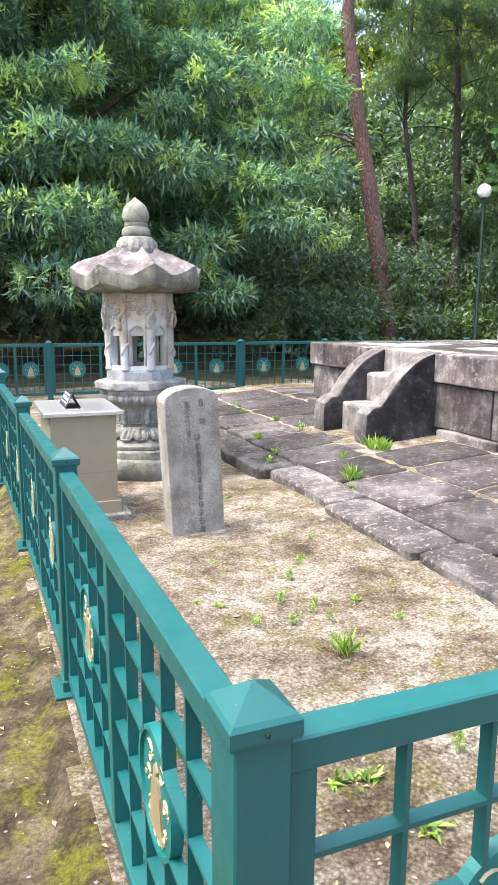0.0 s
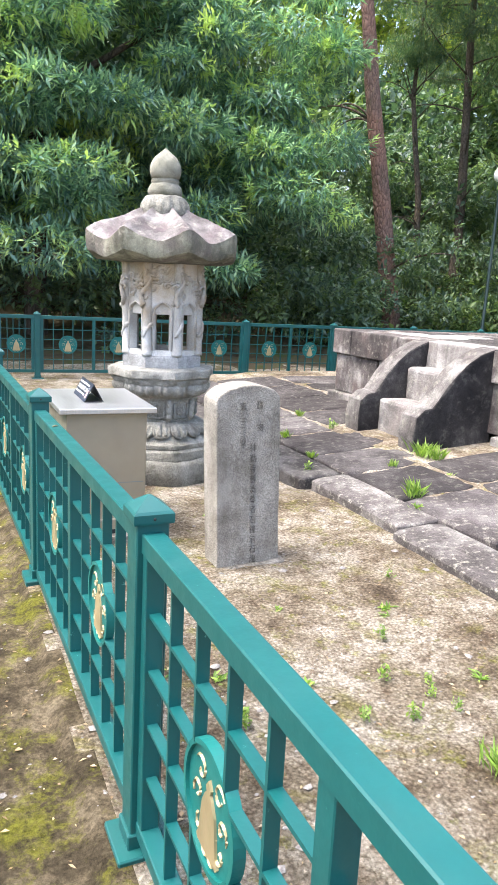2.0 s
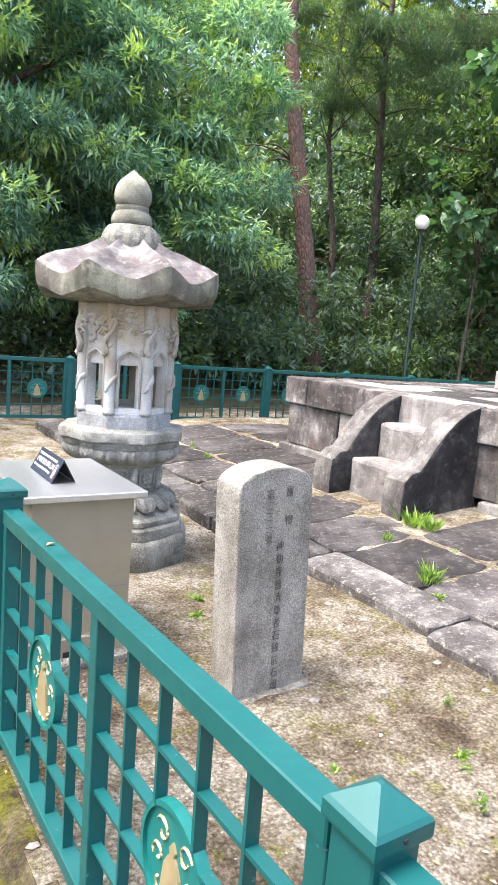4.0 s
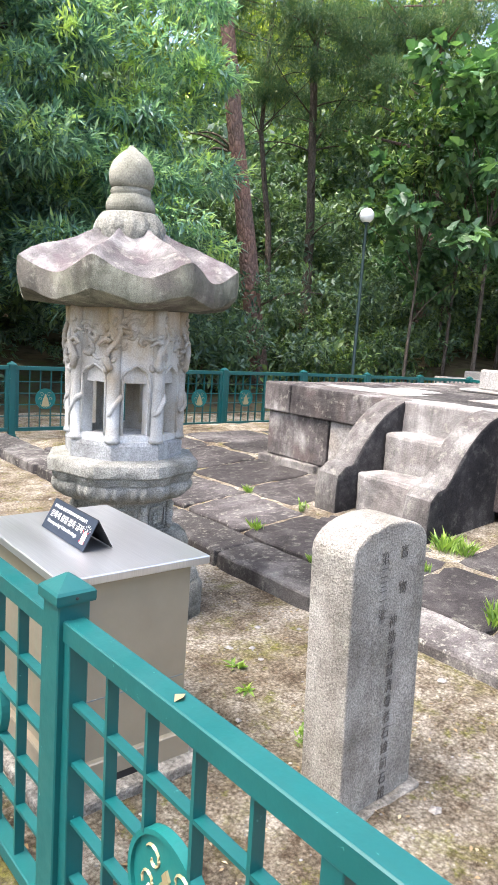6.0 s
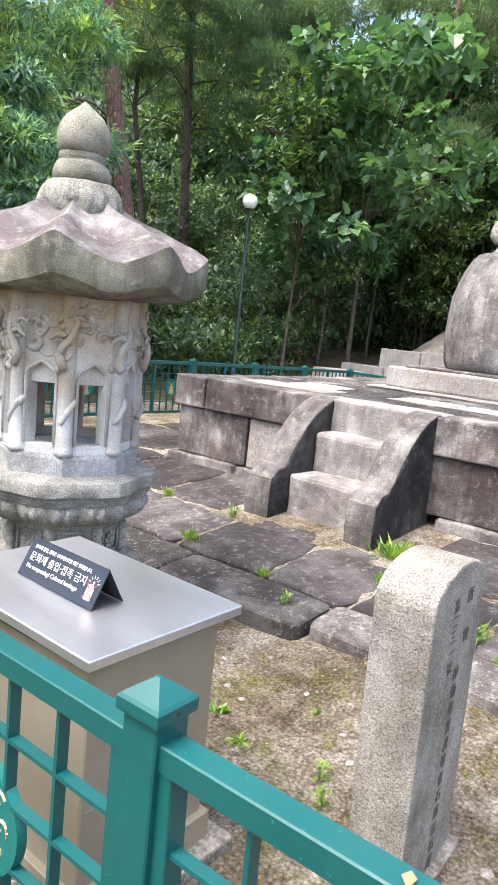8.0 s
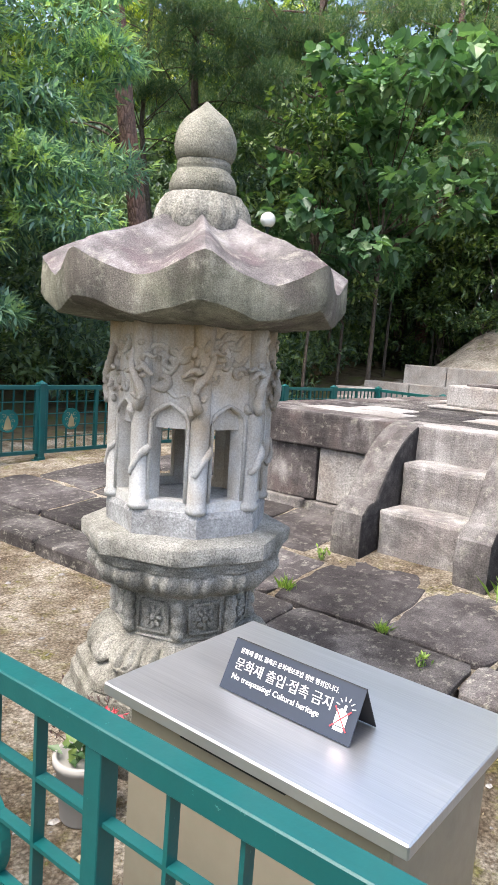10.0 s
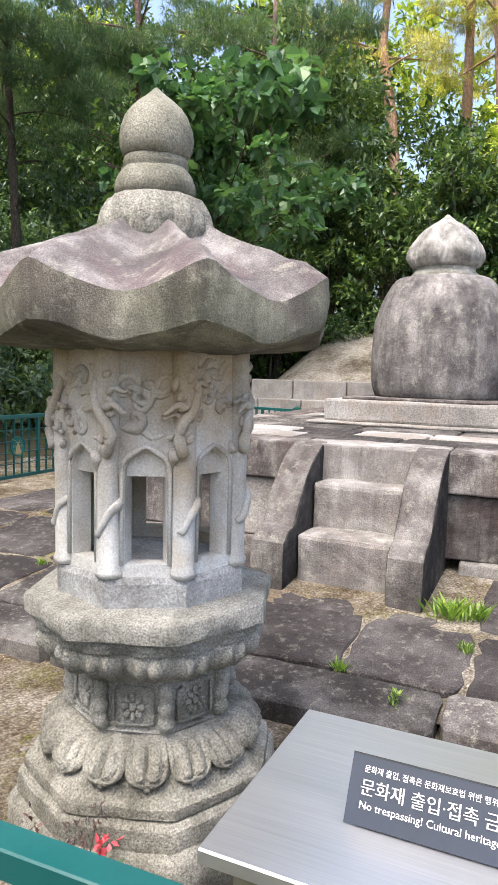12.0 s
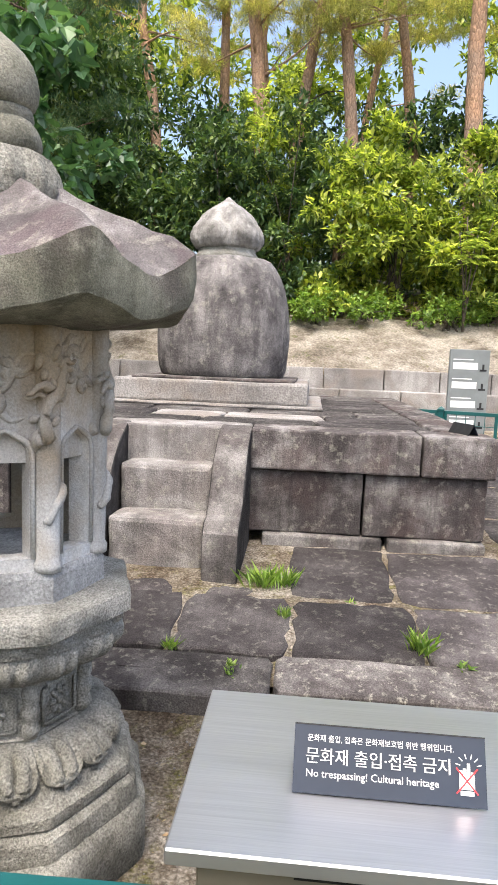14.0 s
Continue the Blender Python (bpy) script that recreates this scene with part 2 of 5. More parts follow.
def bark(name, dark, base, warm, scale=9.0):
    m, t, b = material(name, 0.95, 0, 0.1)
    v = node(t, "ShaderNodeTexVoronoi", Scale=scale)
    v.feature = "DISTANCE_TO_EDGE"
    mp = t.nodes.new("ShaderNodeMapping")
    mp.inputs["Scale"].default_value = (1, 1, 0.35)
    t.links.new(t.nodes.new("ShaderNodeNewGeometry").outputs["Position"], mp.inputs[0])
    t.links.new(mp.outputs[0], v.inputs["Vector"])
    col = mix(t, ramp(t, fbm(t, 1.0, 5, 0.6), ladder(0.4, 0.6, (0, 0, 0), (1, 1, 1))), base, warm)
    col = mix(t, ramp(t, v.outputs["Distance"], ladder(0.0, 0.12, (0.55, 0.55, 0.55), (0, 0, 0))), col, dark)
    col = mix(t, 0.7, col, ramp(t, fbm(t, 30.0, 4, 0.7), ladder(0.3, 0.7, (0.5, 0.5, 0.5), (1.3, 1.3, 1.3))), "MULTIPLY")
    t.links.new(col, b.inputs["Base Color"])
    bump(t, b, v.outputs["Distance"], 0.9, 0.06)
    return m


PINE_BARK = bark("pine_bark", (0.06, 0.045, 0.04), (0.18, 0.135, 0.12), (0.27, 0.165, 0.135), 16.0)
# paler, warmer copy of the pine bark with sunlight painted in
SUN_PAINTED_BARK = bark("sun_painted_pine_bark", (0.15, 0.10, 0.075), (0.38, 0.27, 0.20), (0.50, 0.31, 0.20), 12.0)
GREY_BARK = bark("grey_bark", (0.035, 0.03, 0.025), (0.11, 0.095, 0.08), (0.15, 0.12, 0.095), 14.0)


def leaf(name, dark, base, bright, clump=0.5, through_light=0.35, tips=None):
    m, t, b = material(name, 0.45, 0, 0.6)
    rnd = t.nodes.new("ShaderNodeNewGeometry").outputs["Random Per Island"]
    col = ramp(t, rnd, [(0.0, dark), (0.55, base), (1.0, bright)])
    col = mix(t, 0.8, col, ramp(t, fbm(t, clump, 4, 0.6), ladder(0.35, 0.68, (0.65, 0.72, 0.75), (1.4, 1.35, 1.1))), "MULTIPLY")
    if tips:                                                         # young shoots, paler than the old leaves
        col = mix(t, ramp(t, fbm(t, 1.7, 4, 0.75), ladder(0.53, 0.60, (0, 0, 0), (0.85, 0.85, 0.85))), col, tips)
    t.links.new(col, b.inputs["Base Color"])
    tr = t.nodes.new("ShaderNodeBsdfTranslucent")
    t.links.new(mix(t, 1.0, col, (1.2, 1.3, 0.65), "MULTIPLY"), tr.inputs[0])
    ms = t.nodes.new("ShaderNodeMixShader")
    ms.inputs[0].default_value = through_light
    t.links.new(b.outputs[0], ms.inputs[1])
    t.links.new(tr.outputs[0], ms.inputs[2])
    t.links.new(ms.outputs[0], t.nodes["Material Output"].inputs[0])
    return m


CHESTNUT = leaf("chestnut_leaf", (0.075, 0.16, 0.165), (0.19, 0.335, 0.305), (0.40, 0.56, 0.42), 0.5, 0.45, (0.56, 0.70, 0.24))
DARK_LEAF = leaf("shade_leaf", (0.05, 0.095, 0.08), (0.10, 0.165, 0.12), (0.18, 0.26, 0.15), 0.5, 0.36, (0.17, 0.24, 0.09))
BROAD_LEAF = leaf("broad_leaf", (0.05, 0.115, 0.065), (0.09, 0.19, 0.095), (0.16, 0.28, 0.12))
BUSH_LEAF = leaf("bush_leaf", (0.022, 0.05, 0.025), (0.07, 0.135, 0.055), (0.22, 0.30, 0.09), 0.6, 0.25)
# direct sun painted into the leaf colour; the scene's own sun stays soft
SUN_PAINTED_LEAF = leaf("sun_painted_leaf", (0.06, 0.11, 0.025), (0.30, 0.37, 0.075), (0.68, 0.70, 0.17), 0.9, 0.45)
NEEDLE = leaf("pine_needle", (0.05, 0.11, 0.075), (0.10, 0.18, 0.11), (0.22, 0.25, 0.12), 0.35, 0.35)
# yellow copy of the pine needle with sunlight painted in
SUN_PAINTED_NEEDLE = leaf("sun_painted_needle", (0.20, 0.20, 0.08), (0.50, 0.46, 0.18), (0.85, 0.72, 0.32), 0.3, 0.5)
WEED = leaf("weed_leaf", (0.09, 0.17, 0.025), (0.19, 0.31, 0.05), (0.33, 0.44, 0.11), 9.0)
RED_LEAF = leaf("reddish_leaf", (0.03, 0.018, 0.018), (0.075, 0.035, 0.035), (0.14, 0.08, 0.06), 3.0, 0.15)
DRY = leaf("dry_leaf", (0.16, 0.10, 0.05), (0.30, 0.21, 0.12), (0.45, 0.36, 0.24), 3.0, 0.1)


# ---- mesh helpers ----
def mesh_of(bm, name="mesh", smooth=False):
    me = bpy.data.meshes.new(name)
    bmesh.ops.recalc_face_normals(bm, faces=bm.faces)
    bm.to_mesh(me)
    bm.free()
    if smooth:
        me.polygons.foreach_set("use_smooth", [True] * len(me.polygons))
        if smooth is not True:
            me.set_sharp_from_angle(angle=radians(smooth))
    return me


def part(name, bm, mat, parent=None, label="", smooth=False):
    me = bm if isinstance(bm, bpy.types.Mesh) else mesh_of(bm, name, smooth)
    if mat and not me.materials:
        me.materials.append(mat)
    ob = new(name, me)
    if parent:
        ob.parent = parent
    if label:
        ob["label"] = label
    return ob


def thing(name, label, category, at=(0, 0, 0), rz=0.0, group="", kind=""):
    ob = new(name)
    ob.empty_display_size = 0.1
    ob.matrix_basis = pose(*at, 0, 0, rz)
    return tagged(ob, label, category, group, kind)


def box(x0, x1, y0, y1, z0, z1, bevel=0.0, seg=1):
    bm = bmesh.new()
    vs = [bm.verts.new((x, y, z)) for z in (z0, z1) for y in (y0, y1) for x in (x0, x1)]
    for f in ((0, 1, 3, 2), (4, 6, 7, 5), (0, 4, 5, 1), (2, 3, 7, 6), (0, 2, 6, 4), (1, 5, 7, 3)):
        bm.faces.new([vs[i] for i in f])
    if bevel:
        bmesh.ops.bevel(bm, geom=bm.edges[:], offset=bevel, segments=seg, affect="EDGES", profile=0.5)
    return bm


def weather(bm, amp, scale, seed=0.0, z_amp=1.0):
    for v in bm.verts:
        d = noise.noise_vector(v.co * scale + Vector((seed, seed * 1.7, seed * 0.3)))
        d2 = noise.noise_vector(v.co * scale * 3.1 + Vector((seed, 5.0, seed)))
        o = (d + d2 * 0.45) * amp
        v.co += Vector((o.x, o.y, o.z * z_amp))
    return bm


def block(x0, x1, y0, y1, z0, z1, bevel=0.02, step=0.12, amp=0.008, seed=0.0):
    """A hewn stone: a rounded box, cut finely enough to be uneven."""
    nx, ny, nz = (max(1, min(8, int(round((b - a) / step)))) for a, b in ((x0, x1), (y0, y1), (z0, z1)))
    xs, ys, zs = (np.linspace(a, b, n + 1) for a, b, n in ((x0, x1, nx), (y0, y1, ny), (z0, z1, nz)))
    bm = bmesh.new()
    made = {}

    def v(i, j, k):
        if (i, j, k) not in made:
            made[i, j, k] = bm.verts.new((xs[i], ys[j], zs[k]))
        return made[i, j, k]
    for k in (0, nz):
        for i in range(nx):
            for j in range(ny):
                bm.faces.new((v(i, j, k), v(i + 1, j, k), v(i + 1, j + 1, k), v(i, j + 1, k)))
    for j in (0, ny):
        for i in range(nx):
            for k in range(nz):
                bm.faces.new((v(i, j, k), v(i + 1, j, k), v(i + 1, j, k + 1), v(i, j, k + 1)))
    for i in (0, nx):
        for j in range(ny):
            for k in range(nz):
                bm.faces.new((v(i, j, k), v(i, j + 1, k), v(i, j + 1, k + 1), v(i, j, k + 1)))
    bmesh.ops.recalc_face_normals(bm, faces=bm.faces)
    sharp = [e for e in bm.edges if len(e.link_faces) == 2 and e.calc_face_angle(0) > 1.0]
    if bevel:
        bmesh.ops.bevel(bm, geom=sharp, offset=bevel, segments=2, affect="EDGES", profile=0.5)
    return weather(bm, amp, 5.0, seed)


def loft(rings, cap_low=True, cap_high=True):
    bm = bmesh.new()
    rows = [[bm.verts.new(p) for p in ring] for ring in rings]
    n = len(rows[0])
    for a, b in zip(rows, rows[1:]):
        for i in range(n):
            bm.faces.new((a[i], a[(i + 1) % n], b[(i + 1) % n], b[i]))
    if cap_low:
        bm.faces.new(rows[0][::-1])
    if cap_high:
        bm.faces.new(rows[-1])
    return bm


def lathe(profile, n=48, shape=None, cx=0.0, cy=0.0):
    rings = []
    for r, z in profile:
        ring = []
        for i in range(n):
            a = 2 * math.pi * i / n
            k = shape(a, r, z) if shape else r
            ring.append((cx + k * math.cos(a), cy + k * math.sin(a), z))
        rings.append(ring)
    return loft(rings)


def octagon(a, r, phase):
    d = (a - phase) % (math.pi / 4) - math.pi / 8
    return r * math.cos(math.pi / 8) / math.cos(d)


def tube(points, radius, n=6, taper=None):
    pts = [Vector(p) for p in points]
    rings = []
    for i, p in enumerate(pts):
        d = (pts[min(i + 1, len(pts) - 1)] - pts[max(i - 1, 0)]).normalized()
        side = d.cross(Vector((0.13, 0.27, 0.95)))
        if side.length < 0.05:
            side = d.cross(Vector((1, 0, 0)))
        side.normalize()
        up = d.cross(side)
        r = radius if taper is None else radius + (taper - radius) * i / (len(pts) - 1)
        rings.append([p + (side * math.cos(2 * math.pi * k / n) + up * math.sin(2 * math.pi * k / n)) * r for k in range(n)])
    return loft(rings)


def join(*bms):
    out = bmesh.new()
    for b in bms:
        me = bpy.data.meshes.new("tmp")
        b.to_mesh(me)
        b.free()
        out.from_mesh(me)
        bpy.data.meshes.remove(me)
    return out


def moved(bm, m):
    bmesh.ops.transform(bm, matrix=m, verts=bm.verts)
    return bm


def letters(body, size, mat, parent, m, name="lettering", align="LEFT", depth=0.0006, width=1.0, label="", thin=0.0):
    cu = bpy.data.curves.new(name, "FONT")
    cu.body, cu.size, cu.align_x, cu.extrude, cu.resolution_u, cu.offset = body, size, align, depth, 2, -thin
    tmp = bpy.data.objects.new(name, cu)
    scene.collection.objects.link(tmp)
    bpy.context.view_layer.update()
    me = bpy.data.meshes.new_from_object(tmp.evaluated_get(bpy.context.evaluated_depsgraph_get()))
    bpy.data.objects.remove(tmp)
    me.transform(m @ Matrix.Diagonal((width, 1, 1, 1)))
    me.materials.clear()
    return part(name, me, mat, parent, label)


def smooth_step(a, b, x):
    t = max(0.0, min(1.0, (x - a) / (b - a)))
    return t * t * (3 - 2 * t)


# ---- ground: one sheet to the horizon ----
def ground_height(x, y):
    wood = smooth_step(11.4, 16, y) * 0.35 + max(0.0, y - 15) * 0.10 * (1 if y < 60 else 0) + (4.5 if y >= 60 else 0)
    bank = 0.0
    if x > 13.2:
        bank = 1.28 + 0.43 * min(x - 13.2, 2.6) + 0.16 * max(0.0, min(x, 60) - 15.8)
    rear = smooth_step(9.2, 11.5, x) * 0.3
    w = 1 - smooth_step(9.7, 12.4, y)
    h = wood * (1 - w) + max(bank, rear) * w + bank * 0.36 * (1 - w)
    if x < 0.2:
        h -= 0.035
    h += 0.05 * smooth_step(1.45, 2.15, x) * (1 - smooth_step(2.6, 3.2, x)) * (1 - smooth_step(4.6, 5.4, y))   # sand drifted against the kerb
    near = smooth_step(40, 12, math.hypot(x, y - 5))
    p = Vector((x, y, 0))
    h += near * (noise.noise(p * 1.1) * 0.014 + noise.noise(p * 5.0) * 0.006 + noise.noise(p * 17.0) * 0.004)
    if x > 13.3 or y > 11.6:
        h += noise.noise(p * 0.7) * 0.10
    return h


def build_ground():
    def axis(lo, hi, fine):
        a = list(np.arange(lo, hi, fine))
        out, step, v = [], fine, hi
        while v < 600:
            out.append(v)
            step *= 1.22
            v += step
        left, step, v = [], fine, lo - fine
        while v > -600:
            left.append(v)
            step *= 1.22
            v -= step
        return left[::-1] + a + out
    xs = axis(-1.2, 2.2, 0.05)
    xs = sorted(set(round(v, 4) for v in xs) | set(np.round(np.arange(2.5, 24, 0.35), 4)))
    ys = axis(0.3, 11.5, 0.07)
    ys = sorted(set(round(v, 4) for v in ys) | set(np.round(np.arange(11.6, 26, 0.4), 4)))
    nx, ny = len(xs), len(ys)
    verts = [(x, y, ground_height(x, y)) for y in ys for x in xs]
    faces = [(j * nx + i, j * nx + i + 1, (j + 1) * nx + i + 1, (j + 1) * nx + i) for j in range(ny - 1) for i in range(nx - 1)]
    me = bpy.data.meshes.new("ground")
    me.from_pydata(verts, [], faces)
    for m in (SOIL, PATH_SOIL, WOOD_FLOOR, BANK):
        me.materials.append(m)
    idx = []
    for f in faces:
        x = (verts[f[0]][0] + verts[f[2]][0]) / 2
        y = (verts[f[0]][1] + verts[f[2]][1]) / 2
        e = noise.noise(Vector((x * 0.6, y * 0.6, 3))) * 0.7
        if x > 13.2 and y < 12.5 + e and x < 16.3 + e:
            idx.append(3)
        elif y > 12.4 + e * 0.6 or x > 16.2:
            idx.append(2)
        elif x < 0.235 + noise.noise(Vector((x * 9, y * 5, 7))) * 0.06:
            idx.append(1)
        else:
            idx.append(0)
    me.polygons.foreach_set("material_index", idx)
    me.polygons.foreach_set("use_smooth", [True] * len(faces))
    return tagged(new("ground", me), "sandy yard with mossy path and leaf-strewn wood floor", "ground", kind="structure")


build_ground()


# ---- pavement of old slabs before the terrace ----
def slab_z(x):
    return 0.105 + 0.075 * max(0.0, min(x, 4.2) - 2.1)


pavement = tagged(new("pavement"), "dark weathered stone paving with earth in its joints", "pavement", kind="structure")
bed = bmesh.new()
_xs, _ys = np.linspace(2.3, 9.0, 60), np.linspace(0.9, 10.0, 90)
_grid = [[bed.verts.new((x, y, slab_z(x) - 0.012 - 0.035 * (1 - smooth_step(2.5, 2.64, x)) + noise.noise(Vector((x * 4, y * 4, 9))) * 0.014)) for x in _xs] for y in _ys]
for _a, _b in zip(_grid, _grid[1:]):
    for _i in range(len(_xs) - 1):
        bed.faces.new((_a[_i], _a[_i + 1], _b[_i + 1], _b[_i]))
part("joint_earth", bed, SOIL, pavement, "sandy earth between the slabs", True)


def slab(x0, x1, y0, y1, seed, mat, thick=0.13, rough=0.012, lift=0.0):
    """One paving stone with rounded, uneven edges."""
    rnd = random.Random(seed)
    n = 7
    ring = []
    cx, cy = (x0 + x1) / 2, (y0 + y1) / 2
    sides = [((x0, y0), (x1, y0)), ((x1, y0), (x1, y1)), ((x1, y1), (x0, y1)), ((x0, y1), (x0, y0))]
    for a, b in sides:
        for i in range(n):
            t = i / n
            x, y = a[0] + (b[0] - a[0]) * t, a[1] + (b[1] - a[1]) * t
            if i == 0:
                x, y = x + (cx - x) * 0.035, y + (cy - y) * 0.035
            ring.append((x + rnd.uniform(-rough, rough), y + rnd.uniform(-rough, rough)))
    tilt = (rnd.uniform(-0.006, 0.006), rnd.uniform(-0.006, 0.006))

    def at(x, y, drop):
        return (x, y, slab_z(x) + lift + tilt[0] * (x - cx) + tilt[1] * (y - cy) - drop)

    def inset(k):
        lx, ly = max(x1 - x0, 0.01), max(y1 - y0, 0.01)
        return [(x + (cx - x) * k / lx, y + (cy - y) * k / ly) for x, y in ring]
    rings = [[at(x, y, thick) for x, y in ring], [at(x, y, 0.014) for x, y in ring], [at(x, y, 0.004) for x, y in inset(0.018)], [at(x, y, 0.0) for x, y in inset(0.06)],
             [at(x, y, noise.noise(Vector((x * 6, y * 6, 1))) * 0.006) for x, y in inset(0.35)]]
    return loft(rings, cap_low=False)


def pave():
    s = 0
    y, kerbs = 0.95, [0.55, 0.7, 0.81, 1.04, 1.07, 0.98, 0.9, 1.0, 0.95, 0.9, 0.8]
    for i, k in enumerate(kerbs):                                  # edging stones along the sand
        s += 1
        off = (0.10, 0.11, 0.10, 0.07, 0.135, 0.055, 0.06, 0.045, 0.05, 0.04, 0.05)[i]
        part("kerb_stone", slab(2.09 + off, 2.46 + off * 0.5, y + 0.008, y + k - 0.008, s, KERB_STONE, 0.16, 0.005, -0.008), KERB_STONE, pavement)
        y += k
    rows = [(2.50, 3.13, [1.0, 1.85, 2.75, 3.62, 4.43, 5.06, 5.62, 6.3, 7.0, 7.75, 8.5, 9.6], 0.02),
            (3.16, 3.98, [1.0, 1.9, 2.8, 3.75, 4.50, 5.10], 0.014),
            (3.16, 4.0, [6.52, 7.15, 7.9, 8.7, 9.5], 0.02),
            (4.02, 5.1, [1.0, 1.95, 2.85, 3.7], 0.02), (4.05, 5.05, [8.05, 8.7, 9.4], 0.02),
            (5.12, 6.2, [1.2, 2.3, 3.1, 3.72], 0.02), (5.1, 6.3, [8.05, 9.3], 0.02), (6.22, 7.4, [2.4, 3.72], 0.02), (7.42, 8.6, [2.5, 3.72], 0.02), (6.32, 7.6, [8.05, 9.2], 0.02)]
    for x0, x1, cuts, rough in rows:
        for a, b in zip(cuts, cuts[1:]):
            s += 1
            g = 0.008 if rough < 0.02 else 0.013
            part("paving_slab", slab(x0 + g * 0.6, x1 - g * 0.6, a + g, b - g, s, SLAB_STONE, 0.13, rough), SLAB_STONE, pavement)
    for x0, x1, a, b in ((3.05, 3.4, 5.66, 6.2), (2.96, 3.28, 5.12, 5.58)):
        s += 1
        part("paving_slab", slab(x0, x1, a, b, s, SLAB_STONE, 0.13, 0.03, -0.012), SLAB_STONE, pavement)


# ---- the stone terrace with its stairs ----
TX, TY0, TY1, TXB, TOP = 4.05, 3.83, 7.84, 9.0, 1.003
terrace = tagged(new("terrace_wall"), "square terrace of large hewn stone blocks with dark water stains", "terrace", kind="structure")
terrace.matrix_basis = pose(TX, TY0, 0) @ pose(0, 0, 0, 0, 0, 1.15) @ pose(-TX, -TY0, 0)     # it stands a little askew
part("core", box(TX + 0.25, TXB - 0.2, TY0 + 0.25, TY1 - 0.25, 0.0, TOP - 0.07), WALL_STONE, terrace)


def terrace_blocks():
    s = 20.0
    for a, b in ((3.80, 4.28), (4.29, 5.40), (5.41, 6.40), (6.41, 7.50), (7.51, 7.86)):       # upper course, front
        s += 3.1
        part("block", block(TX - 0.02, TX + 0.36, a, b - 0.005, 0.736, TOP, 0.013, 0.1, 0.006, s), STEP_STONE if a == 5.41 else WALL_STONE, terrace)
    for a, b in ((3.845, 4.64), (4.65, 5.62), (6.2, 7.02), (7.035, 7.82)):
        s += 3.1
        m = FAR_STONE if a == 6.2 else LOWER_STONE if a < 5 else WALL_STONE
        part("block", block(TX + 0.02, TX + 0.34, a, b - 0.006, 0.316, 0.732, 0.011, 0.1, 0.006, s), m, terrace)
    for a, b in ((3.84, 4.50), (4.51, 5.32), (6.46, 7.1), (7.12, 7.9)):                     # footing
        s += 3.1
        part("footing_block", block(TX - 0.035, TX + 0.3, a, b - 0.02, 0.10, 0.312, 0.014, 0.1, 0.010, s), STAIR_STONE, terrace)
    for y0, y1, sgn in ((TY0 - 0.02, TY0 + 0.3, 1), (TY1 - 0.3, TY1 + 0.02, -1)):             # flanks
        for i in range(5):
            x0, s = TX + 0.37 + i * 0.92, s + 3.1
            part("block", block(x0, x0 + 0.905, y0, y1, 0.740, TOP, 0.028, 0.13, 0.009, s), WALL_STONE, terrace)
            part("block", block(x0, x0 + 0.905, y0 + 0.02, y1 - 0.02, 0.2, 0.728, 0.02, 0.13, 0.009, s + 1), WALL_STONE, terrace)
    for i in range(4):
        s += 2.3
        part("block", block(TXB - 0.3, TXB, TY0 + 0.02 + i, TY0 + 1.01 + i, 0.3, TOP, 0.03, 0.2, 0.009, s), WALL_STONE, terrace)


def terrace_paving():
    rnd = random.Random(5)
    s = 300
    x = TX + 0.36
    while x < TXB - 0.35:
        w = min(rnd.uniform(0.38, 0.62), TXB - 0.3 - x)
        y = TY0 + 0.31
        while y < TY1 - 0.33:
            d = min(rnd.uniform(0.45, 0.95), TY1 - 0.31 - y)
            s += 1
            bm = slab(x + 0.012, x + w - 0.012, y + 0.012, y + d - 0.012, s, SLAB_STONE, 0.08, 0.014)
            dz = TOP - 0.004 - slab_z(x + w / 2)
            for v in bm.verts:
                v.co.z = v.co.z - slab_z(v.co.x) + slab_z(x + w / 2) + dz
            part("top_slab", bm, rnd.choice((SLAB_STONE, KERB_STONE, KERB_STONE, FAR_STONE)), terrace)
            y += d
        x += w


stairs = thing("stone_stairs", "short flight of three worn stone steps against the terrace", "stairs", kind="structure")
for _i, (_x0, _z0, _z1) in enumerate(((3.485, 0.10, 0.488), (3.765, 0.40, 0.772))):
    part("step", block(_x0, TX + 0.02, 5.61, 6.20, _z0, _z1, 0.03, 0.05, 0.014, 50.0 + _i * 4), STEP_STONE, stairs)


def cheek(y0, y1, seed):
    """The curved side stone of the stairs."""
    prof = [(3.22, 0.10), (3.20, 0.30), (3.22, 0.455), (3.30, 0.515), (3.38, 0.53), (3.44, 0.60), (3.52, 0.70), (3.62, 0.80), (3.73, 0.885), (3.85, 0.945), (3.97, 0.985), (4.08, 1.0), (4.08, 0.10)]
    prof = [(4.08 - (4.08 - x) * 0.905, z + 0.022 * (z - 0.1)) for x, z in prof]
    cuts = np.linspace(y0, y1, 6)
    bm = loft([[(x, y, z) for x, z in prof] for y in cuts])
    bmesh.ops.recalc_face_normals(bm, faces=bm.faces)
    sharp = [e for e in bm.edges if len(e.link_faces) == 2 and e.calc_face_angle(0) > 1.0]
    bmesh.ops.bevel(bm, geom=sharp, offset=0.018, segments=2, affect="EDGES", profile=0.5)
    return weather(bm, 0.008, 5.0, seed)


